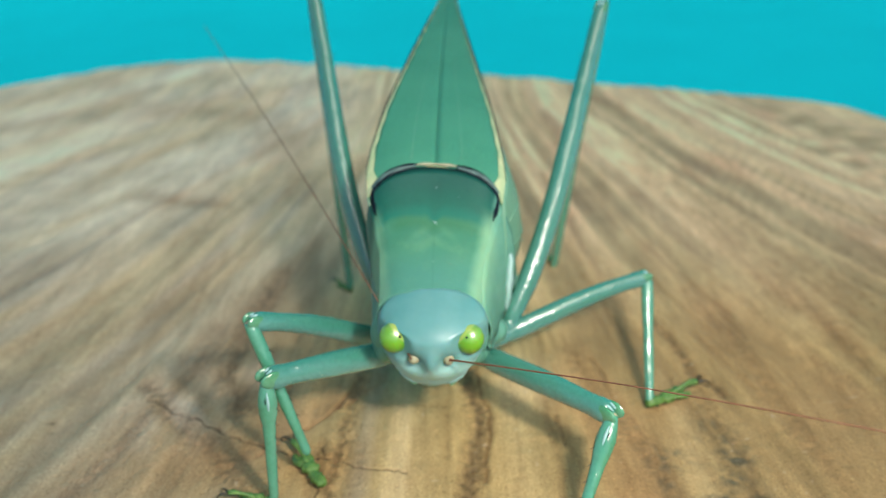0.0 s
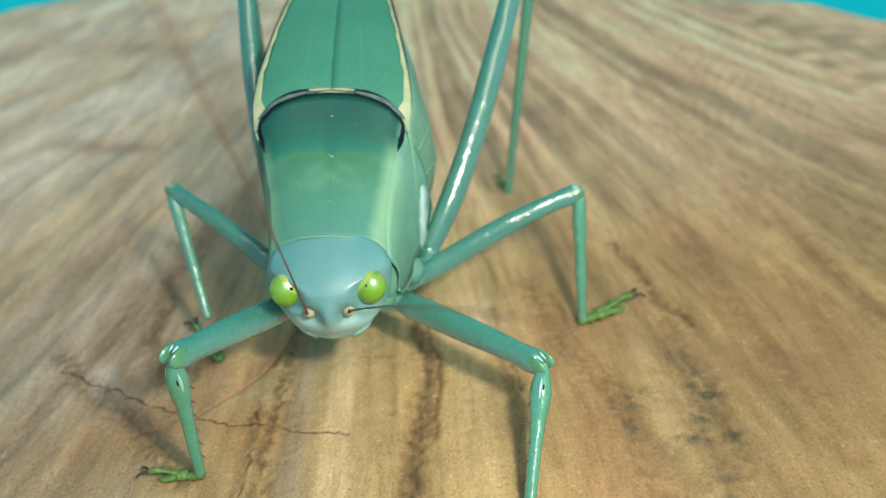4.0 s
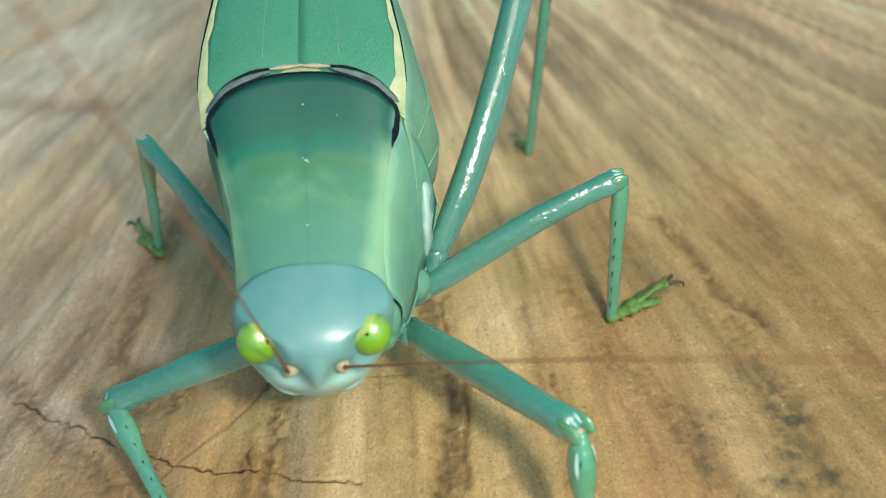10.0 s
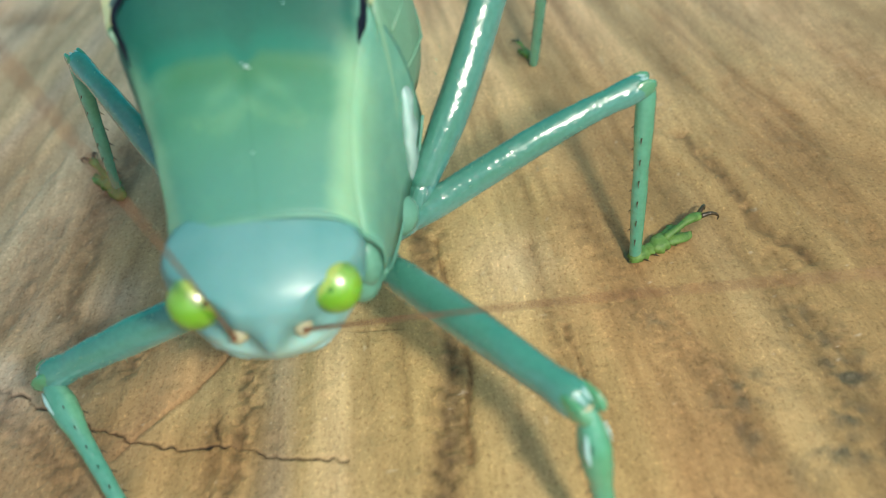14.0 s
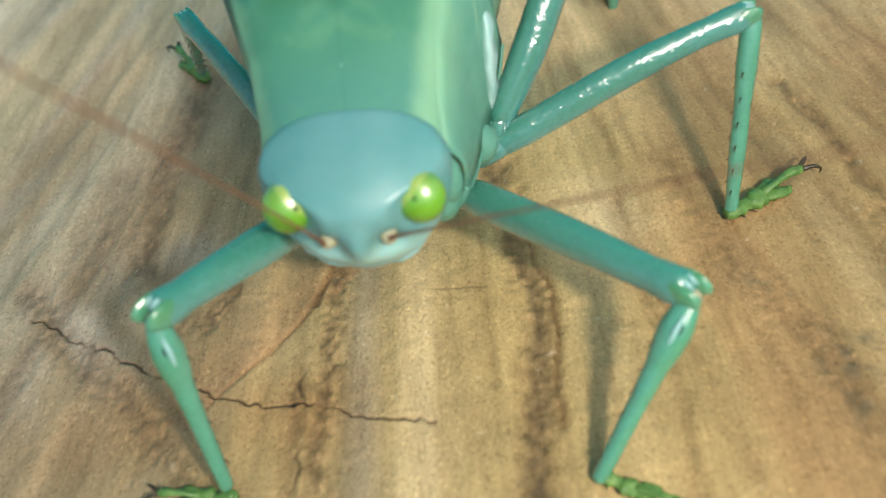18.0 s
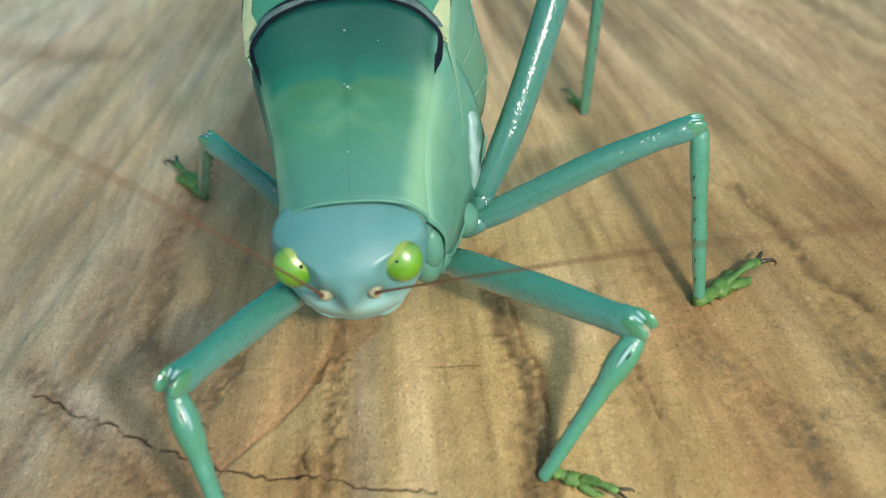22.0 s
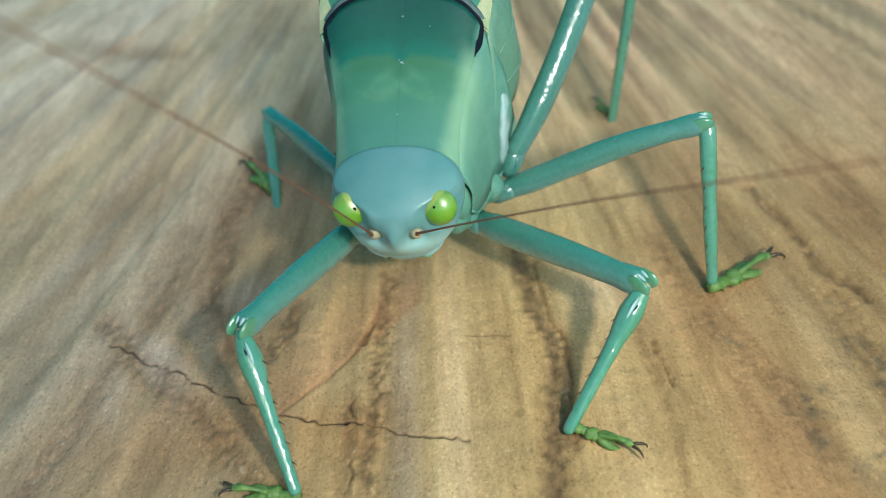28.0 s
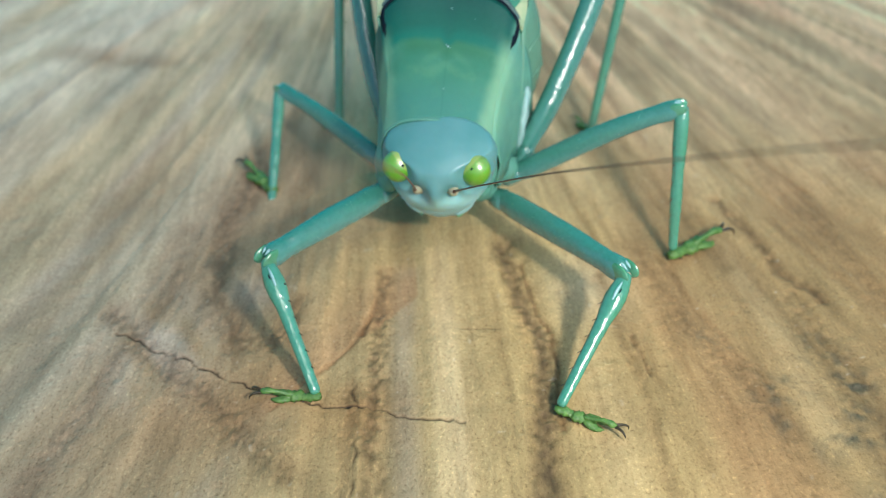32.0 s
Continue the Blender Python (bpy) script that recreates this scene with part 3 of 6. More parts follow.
    # soot: a few speckled black-green spots
    soot = np.zeros(X.shape)
    for cx, cy, rx, ry, k in ((25.6, -48.2, 1.7, 2.4, 0.75), (26.4, -51.6, 1.5, 1.3, 1.0), (25.0, -54.4, 1.5, 1.2, 0.95), (23.9, -56.6, 1.6, 1.2, 0.85), (26.6, -57.6, 2.2, 1.8, 0.6), (20.4, -52.0, 2.2, 1.9, 0.62), (19.4, -54.4, 1.0, 2.0, 0.5), (16.6, -45.4, 1.2, 2.0, 0.4), (21.6, -57.5, 1.4, 1.4, 0.5), (24.4, -61.5, 2.6, 2.2, 0.5)):
        soot = np.maximum(soot, k * blot(X, Y, cx, cy, rx, ry))
    soot = soot * np.clip(smooth_noise(X, Y, 0.8, 0.7, 31) * 1.7 + smooth_noise(X, Y, 0.4, 0.4, 32) * 1.2 - 1.0, 0.04, 1.15)
    tint((0.075, 0.085, 0.062), np.clip(soot, 0, 0.85))
    # torn fibres: light and dark crumbs
    crumb = smooth_noise(X, Y, 0.42, 0.55, 33) - 0.5
    tone += np.clip(torn, 0, 1) * crumb * 1.0
    wig = (smooth_noise(X, Y, 1.1, 1.1, 41) - 0.5) * 0.55 + (smooth_noise(X, Y, 0.45, 0.45, 42) - 0.5) * 0.35
    crack = stroke(X, Y + wig, CRACK, 0.085) * np.clip(smooth_noise(X, Y, 1.6, 1.6, 43) * 2.6, 0.35, 1)
    crack = np.maximum(crack, 0.75 * stroke(X + wig, Y, [(-11.4, -48), (-11.2, -53), (-11.6, -58)], 0.13) * np.clip(smooth_noise(X, Y, 0.9, 0.9, 44) * 2.4 - 0.5, 0, 1))
    crack = np.maximum(crack, 0.4 * stroke(X, Y + 0.4 * wig, [(-3.2, -43.4), (-1.2, -43.5), (0.5, -43.9)], 0.08))
    crack = np.maximum(crack, 0.6 * stroke(X, Y + 0.4 * wig, [(-39.8, -44.2), (-38.9, -46)], 0.12))
    tone = np.clip(tone, 0.25, 1.6) * (1 - 0.95 * crack)
    grains = np.clip(smooth_noise(X, Y, 0.5, 0.5, 51) - 0.95, 0, 1) * 12
    # the far wood is painted lighter to make up for the torch's falloff
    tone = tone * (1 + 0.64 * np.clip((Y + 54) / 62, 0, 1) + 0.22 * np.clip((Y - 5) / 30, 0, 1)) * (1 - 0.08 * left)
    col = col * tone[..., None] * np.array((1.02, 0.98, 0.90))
    col = col * (1 - 0.5 * grains[..., None]) + np.array((0.75, 0.70, 0.55)) * 0.5 * grains[..., None]
    # relief: ridged grain, torn fibres, sandy tooth, the open crack
    Z = 0.22 * (ring - 0.5) + 0.14 * (plank - 0.5) + 0.16 * (streak - 0.5) + 0.08 * (fine - 0.5) - 0.45 * dark - 0.16 * crack
    Z += (smooth_noise(X, Y, 0.6, 0.75, 61) - 0.5) * 0.10 + (smooth_noise(X, Y, 0.30, 0.40, 62) - 0.5) * (0.30 * np.clip(torn, 0, 1) + 0.3 * soot) - 0.10
    Z -= 5.0 * np.clip((Y - (edge - 14)) / 14, 0, 1) ** 2 * (Y > 30)
    nx, ny = X.shape
    V = np.stack([X, Y, Z], -1).reshape(-1, 3) * MM
    idx = np.arange(nx * ny).reshape(nx, ny)
    quads = np.stack([idx[:-1, :-1], idx[1:, :-1], idx[1:, 1:], idx[:-1, 1:]], -1).reshape(-1, 4).tolist()
    # bark side and underside
    rim = np.concatenate([idx[:, 0], idx[-1, 1:], idx[-2::-1, -1], idx[0, -2:0:-1]])
    low = V[rim].copy()
    mid = V[rim].copy()
    low[:, 2], mid[:, 2] = -62 * MM, -20 * MM
    low[:, :2] *= 0.985
    n0, k = len(V), len(rim)
    V = np.concatenate([V, mid, low])
    for i in range(k):
        j = (i + 1) % k
        quads.append((rim[j], rim[i], n0 + i, n0 + j))
        quads.append((n0 + j, n0 + i, n0 + k + i, n0 + k + j))
    quads.append([n0 + k + i for i in range(k)][::-1])
    me = bpy.data.meshes.new("wood_block")
    me.from_pydata(V.tolist(), [], [[int(i) for i in q] for q in quads])
    att = me.color_attributes.new("tone", "FLOAT_COLOR", "POINT")
    c = np.ones((len(V), 4))
    c[:, :3] = (0.30, 0.20, 0.11)
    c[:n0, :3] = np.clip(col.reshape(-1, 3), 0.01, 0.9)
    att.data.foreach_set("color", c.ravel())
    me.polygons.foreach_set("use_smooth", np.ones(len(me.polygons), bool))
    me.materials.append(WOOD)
    me.update()
    return tagged(new("ground", me), "large sawn block of tan wood with dark grain and a thin crack", "wood block", kind="structure")


wood_block()


# ---- the leaf katydid; its space: x to its left, y to its tail, z up, from the middle between the eyes ----
katydid = tagged(new("katydid"), "large leaf-green katydid with blue-grey head standing on the sawn wood", "insect")


def head_mesh():
    bm = bmesh.new()
    ball(bm, (0, 0, 0), (1, 1, 1), 80, 60)
    for v in bm.verts:
        x, y, z = (v.co / MM)[:]
        flat = math.hypot(x, y)
        # squarer than a ball seen from the front: straight cheeks, broad crown and chin
        fill = (1 - abs(z) ** 3) ** (1 / 3) / flat if flat > 1e-4 else 1
        x, y = x * fill, y * (1 + (fill - 1) * 0.5)
        w = lerp([(-1, 0.66), (-0.75, 0.74), (-0.35, 0.90), (0.0, 0.98), (0.35, 1.0), (0.7, 0.97), (1, 0.92)], z)
        sx = 4.7 * w
        sy = lerp([(-1, 1.9), (-0.5, 2.8), (0.2, 3.4), (1, 3.5)], z)
        sz = 3.85 if z > 0 else 4.4
        px, py, pz = x * sx * (1 + 0.06 * max(0.0, min(1.0, y + 0.4))), y * sy + 1.7, z * sz - 0.3
        if y < 0:
            # narrow ridge between the feelers, sunk hollows at their feet, rounded lower face
            py -= 0.30 * math.exp(-((x / 0.34) ** 2) - ((z + 0.12) / 0.45) ** 2)
            py -= 0.55 * math.exp(-((x / 0.12) ** 2) - ((z + 0.24) / 0.26) ** 2)
            py += 0.60 * math.exp(-(((abs(x) - 0.36) / 0.15) ** 2) - ((z + 0.24) / 0.17) ** 2)
            py += 0.05 * math.exp(-((x / 0.035) ** 2) - ((z - 0.15) / 0.3) ** 2)
            py -= 0.42 * math.exp(-((z + 0.72) / 0.30) ** 2)
            # shallow orbits round the eyes
            ring = math.hypot(abs(x) - 0.70, (z - 0.16) * 0.9)
            py += 0.45 * math.exp(-((ring / 0.30) ** 4))
            py -= 0.14 * math.exp(-(((ring - 0.40) / 0.09) ** 2)) * (abs(x) < 0.75)
        over = pz - (3.15 + 0.60 * (py - 2.3)) + 0.035 * px * px
        if over > 0:
            pz -= 0.62 * over
        v.co = Vector((px, py, pz)) * MM
    return bm


head = part("head", head_mesh(), HEAD, katydid, "smooth blue-grey head capsule")

bm = bmesh.new()
rings = []
for y, z, w, t in ((-0.95, -1.5, 2.2, 0.55), (-1.15, -2.1, 2.7, 0.8), (-1.05, -2.8, 2.75, 1.1), (-0.75, -3.4, 2.5, 1.3), (-0.35, -4.0, 2.1, 1.3), (0.05, -4.45, 1.55, 1.1), (0.35, -4.7, 0.9, 0.7)):
    rings.append([(1.15 * w * math.cos(a), y + 0.35 + t + t * math.sin(a), z - 0.12 * abs(z + 1.5)) for a in np.linspace(0, 2 * math.pi, 33)[:-1]])
loft(bm, rings)
part("clypeus", bm, FACE, head, "pale aqua lower face plate")
for s in (-1, 1):
    bm = bmesh.new()
    tube(bm, spline([(s * 2.75, 1.3, -2.5), (s * 2.7, 0.9, -3.3), (s * 2.1, 0.7, -4.1), (s * 1.2, 0.7, -4.7)], 8), [0.3, 0.42, 0.42, 0.4, 0.38, 0.33, 0.26, 0.15], 10)
    part("mandible", bm, FACE, head, "greenish mouth part with a darker tip")
    bm = bmesh.new()
    tube(bm, spline([(s * 1.9, 1.6, -3.9), (s * 2.2, 1.4, -4.4), (s * 1.9, 1.2, -4.9), (s * 1.5, 1.1, -5.2)], 8), [0.22, 0.22, 0.22, 0.2, 0.2, 0.18, 0.16, 0.1], 8)
    part("palp", bm, SHIN, head, "short green feeler beside the mouth")
    bm = bmesh.new()
    ball(bm, (0, 0, 0), (1.24, 1.10, 1.32), 48, 36)
    eye = part("eye", bm, EYE[s], head, "glossy lime-green compound eye")
    eye.matrix_basis = pose(s * 3.15 * MM, -0.20 * MM, 0.38 * MM, -12, s * 10, s * -14)
    bm = bmesh.new()
    ball(bm, (0, 0, 0), (0.13, 0.08, 0.15), 14, 10)
    spot = part("pupil", bm, INK, head, "tiny dark spot in the eye")
    spot.matrix_basis = Matrix.Translation(Vector((2.95, -1.06, 0.96) if s > 0 else (-2.60, -0.98, 0.92)) * MM)
    bm = bmesh.new()
    tube(bm, [(s * 1.3, -0.3, -1.3), (s * 1.42, -0.95, -1.15), (s * 1.52, -1.3, -1.05), (s * 1.6, -1.5, -0.95)], [0.50, 0.50, 0.40, 0.20], 16)
    part("feeler_socket", bm, SOCKET, head, "tan ring at the foot of the feeler")
# saddle plate: front edge behind the head, hind rim raised
MID = [(2.3, 3.2), (4.5, 4.45), (8.5, 7.15), (11.0, 9.5), (12.5, 11.1)]


def saddle_ring(s):
    """One cross-section of the plate at s from front to hind rim; the body leans a little to its left."""
    y = 2.3 + 10.2 * s
    z = lerp(MID, y)
    c = lerp([(0, 4.5), (0.2, 4.4), (0.5, 4.7), (0.85, 5.6), (1, 6.0)], s)
    drop = lerp([(0, 2.0), (0.15, 1.5), (0.4, 1.0), (0.8, 1.6), (1, 2.6)], s)
    fwd = lerp([(0, -0.2), (0.7, 0.5), (1, 1.4)], s)
    foot_x = lerp([(0, 5.3), (0.3, 6.2), (0.7, 7.7), (1, 8.5)], s)
    foot_z = lerp([(0, -2.2), (0.12, -3.4), (0.3, -4.0), (0.7, -3.2), (1, 0.5)], s)
    foot_y = y - fwd + lerp([(0, 0.5), (0.5, 2.0), (1, 1.2)], s)
    pts = []
    for k in range(7):  # flank, from below up
        t = k / 7
        e = t ** 0.8
        x = foot_x + (c - foot_x) * e + 0.55 * math.sin(math.pi * t)
        pts.append((x, foot_y + (y - fwd - foot_y) * e, foot_z + (z - drop - foot_z) * e))
    pts += [(c, y - fwd, z - drop), (c * 0.97, y - fwd * 0.93, z - drop * 0.78)]
    for k in range(1, 7):
        x = c * (1 - k / 6) * 0.95
        u = x / c
        pts.append((x, y - fwd * u * u, z - drop * (0.30 * u * u + 0.45 * u**4) + 0.10 * math.sin(6 * s) * (1 - u)))
    other = []
    for k, p in enumerate(pts[:-1]):
        t = min(1.0, k / 7)
        low = 0.75 - 0.05 * s
        other.append((-p[0] * (low + (1 - low) * t), p[1], p[2]))
    return pts + other[::-1]


STEPS = [i / 26 for i in range(27)]
bm = bmesh.new()
rings = [saddle_ring(s) for s in STEPS]
top = [r[7 : len(r) - 7] for r in rings]
inner = [[(p[0] * 0.92, p[1], p[2] - 0.25) for p in r] for r in top]
va, vb = loft(bm, top, closed=False), loft(bm, inner, closed=False)
for a, b in ((va[0], vb[0]), (va[-1], vb[-1])):
    for i in range(len(a) - 1):
        bm.faces.new((a[i], a[i + 1], b[i + 1], b[i]))
saddle = part("pronotum", bm, SADDLE, katydid, "green saddle plate, darker teal toward its hind rim")
COUNT = len(rings[0])


def skin_point(i, k):
    """Point and outward normal of the plate at ring i, place k."""
    i0, i1, k0, k1 = max(i - 1, 0), min(i + 1, 26), max(k - 1, 0), min(k + 1, COUNT - 1)
    nrm = (Vector(rings[i1][k]) - Vector(rings[i0][k])).cross(Vector(rings[i][k1]) - Vector(rings[i][k0]))
    nrm.normalize()
    if nrm.z < 0 and 6 < k < COUNT - 7:
        nrm = -nrm
    elif nrm.x * rings[i][k][0] < 0 and not 6 < k < COUNT - 7:
        nrm = -nrm
    return Vector(rings[i][k]), nrm


def ribbon(bm, line, widths, height, shift=0.0):
    """A low rounded band that lies on the skin along (point, normal) pairs."""
    secs = []
    many = 4 * len(line)
    pts, nrms = spline([p for p, _ in line], many), spline([q for _, q in line], many)
    widths = [lerp(list(enumerate(widths)), j * (len(line) - 1) / (many - 1)) for j in range(many)]
    line = [(p, q.normalized()) for p, q in zip(pts, nrms)]
    for j, (p, nrm) in enumerate(line):
        d = (line[min(j + 1, len(line) - 1)][0] - line[max(j - 1, 0)][0]).normalized()
        side = d.cross(nrm).normalized()
        w = widths[j]
        secs.append([p + side * (w * u + shift * w) + nrm * h for u, h in ((-1, -0.12), (-0.9, height * 0.5), (-0.4, height), (0.4, height), (0.9, height * 0.5), (1, -0.12))])
    loft(bm, secs)


for s in (-1, 1):
    side = 7 if s > 0 else COUNT - 8
    step = 1 if s > 0 else -1
    # black corner of the hind rim, running down the plate's edge and thinning out along the arc
    bm = bmesh.new()
    line = [skin_point(i, side) for i in range(20, 25)] + [skin_point(26, side + step * d) for d in range(1, 5)]
    ribbon(bm, line, [0.02, 0.15, 0.28, 0.36, 0.30, 0.16, 0.09, 0.07, 0.05], 0.04)
    part("rim_corner", bm, INK, saddle, "blue-black corner of the hind rim")
    bm = bmesh.new()
    fine = [(p + Vector((0, 0.1, 0.02)), nrm) for p, nrm in (skin_point(26, side + step * d) for d in range(1, 9))]
    ribbon(bm, fine, [0.12, 0.10, 0.085, 0.075, 0.07, 0.065, 0.06, 0.06], 0.08)
    part("rim_line", bm, INK, saddle, "thin black line of the hind rim")
    # grey fold behind the rim and its own dark upper line
    bm = bmesh.new()
    back = [(p + Vector((0, 0.5, 0.15)), nrm) for p, nrm in (skin_point(26, side + step * d) for d in range(0, 6))]
    ribbon(bm, back, [0.22, 0.28, 0.28, 0.25, 0.20, 0.08], 0.06)
    part("rim_fold", bm, SLATE, saddle, "slate-grey fold behind the hind rim")
    bm = bmesh.new()
    back = [(p + Vector((0, 0.86 - 0.05 * d, 0.30)), nrm) for d, (p, nrm) in enumerate(skin_point(26, side + step * d) for d in range(0, 6))]
    ribbon(bm, back, [0.10, 0.09, 0.09, 0.13, 0.16, 0.05], 0.10)
    part("rim_upper_line", bm, INK, saddle, "black upper line of the rim fold")
    bm = bmesh.new()
    back = [(p + Vector((0, 0.6, 0.24)), nrm) for p, nrm in (skin_point(26, side + step * d) for d in range(5, 8))]
    ribbon(bm, back, [0.06, 0.16, 0.05], 0.08)
    part("rim_fleck", bm, SOCKET, saddle, "small tan fleck at the rim's middle")
    # flank plate over the flank's fold
    bm = bmesh.new()
    fold = []
    for i in range(0, 27):
        r = rings[i]
        fold.append([Vector(r[k if s > 0 else len(r) - 1 - k]) for k in range(0, 8)])
    loft(bm, fold, closed=False)
    fl = part("flank", bm, SADDLE, saddle, "lighter green side lobe of the plate")
    so = fl.modifiers.new("thick", "SOLIDIFY")
    so.thickness = 0.05 * MM
    # rounded lower hem of the lobe
    bm = bmesh.new()
    tube(bm, [Vector(rings[i][0 if s > 0 else -1]) for i in range(0, 27)], [0.12] * 27, 8)
    part("flank_hem", bm, FLANK, saddle, "rounded pale hem of the side lobe")
# soft whitish skin between the lobe and the hind hip
bm = bmesh.new()
ball(bm, (7.45, 11.9, 0.0), (0.62, 2.2, 3.9), 24, 18)
for v in bm.verts:
    v.co.x += 0.12 * MM * math.sin(v.co.z / MM * 3.1) * math.cos(v.co.y / MM * 1.7)
part("hip_skin", bm, MEMBRANE, katydid, "whitish soft skin beside the hind hip")
bm = bmesh.new()
ribbon(bm, [skin_point(0, k) for k in range(1, COUNT - 1)], [0.10] * (COUNT - 2), 0.04)
part("collar", bm, FLANK, saddle, "thin front hem of the plate")
bm = bmesh.new()
ball(bm, (0, 3.4, -0.6), (5.0, 2.0, 3.6), 28, 18)
for s in (-1, 1):
    ball(bm, (s * 4.0, 4.3, -2.9), (1.25, 2.0, 2.0), 18, 12)
    ball(bm, (s * 4.45, 3.2, -1.4), (0.85, 1.0, 1.7), 18, 12)
part("neck", bm, FLANK, katydid, "soft green neck skin behind the head")
bm = bmesh.new()
for x, y, r in ((0.05, 8.5, 0.13), (0.2, 8.4, 0.07), (-0.13, 8.62, 0.07), (0.05, 11.1, 0.09), (2.1, 10.6, 0.06), (-2.6, 9.9, 0.06), (0.0, 5.0, 0.10)):
    u = abs(x) / 5
    ball(bm, (x, y, lerp(MID, y) - 0.6 * u * u + 0.04), (r, r, r * 0.5), 8, 6)
part("speck", bm, MEMBRANE, saddle, "tiny whitish specks on the plate")

# hip sockets of the four front legs
for x, y, z, r in ((4.7, 5.6, -4.6, 1.25), (-3.4, 5.2, -4.2, 1.2), (6.6, 9.2, -4.3, 1.35), (-3.6, 9.4, -5.0, 1.3)):
    bm = bmesh.new()
    tube(bm, spline([(x * 0.55, y + 0.6, z + 2.0), (x * 0.85, y + 0.2, z + 0.8), (x, y, z), (x * 1.12, y - 0.1, z - 0.5)], 9), [r * k for k in (0.8, 0.95, 1.0, 1.02, 1.0, 0.96, 0.9, 0.78, 0.4)], 16)
    ball(bm, (x * 1.0, y - 0.5, z + 0.25), (r * 0.35, r * 0.4, r * 0.35), 12, 8)
    part("coxa", bm, FLANK, katydid, "glossy blue-green hip socket")

# chest and belly
bm = bmesh.new()
rings_b = []
for y, z, rx, rz in ((1.5, -0.8, 3.6, 3.2), (4, -1.2, 5.2, 4.3), (8, -0.3, 5.6, 4.8), (14, 1.8, 6.2, 6.0), (20, 3.8, 5.4, 5.4), (28, 6.4, 4.6, 4.6), (36, 9.4, 3.4, 3.6), (42, 12.0, 1.6, 1.8)):
    rings_b.append([(rx * math.cos(a), y, z + rz * math.sin(a)) for a in np.linspace(0, 2 * math.pi, 29)[:-1]])
loft(bm, rings_b)
part("abdomen", bm, BELLY, katydid, "soft green chest and belly under the wings")
for i in range(5):
    y = 17 + i * 4.2
    bm = bmesh.new()
    rx = lerp([(14, 6.6), (20, 5.6), (28, 4.6), (36, 3.4)], y)
    rz = lerp([(14, 6.0), (20, 5.6), (28, 4.6), (36, 3.6)], y)
    z = lerp([(14, 1.8), (20, 3.8), (28, 6.4), (36, 9.4)], y)
    tube(bm, [(rx * math.cos(a), y, z + rz * math.sin(a)) for a in np.linspace(math.pi * 0.95, math.pi * 2.05, 20)], [0.25] * 20, 6)
    part("belly_ring", bm, FLANK, katydid)


# wing covers
def wing_line(s):
    """Height of the back, half width and depth of the wing at s from its root to its tip."""
    y = 12.3 + 42.9 * s
    z = lerp([(0, 10.1), (0.04, 11.1), (0.12, 12.5), (0.3, 15.4), (0.6, 20.0), (1, 25.4)], s)
    w = lerp([(0, 6.35), (0.06, 6.7), (0.122, 6.5), (0.257, 5.65), (0.41, 4.35), (0.58, 2.95), (0.775, 1.5), (0.93, 0.5), (1, 0.1)], s)
    d = lerp([(0, 7.5), (0.2, 11.0), (0.45, 12.0), (0.7, 9.0), (0.9, 4.0), (1, 0.8)], s)
    return y, z, w, d


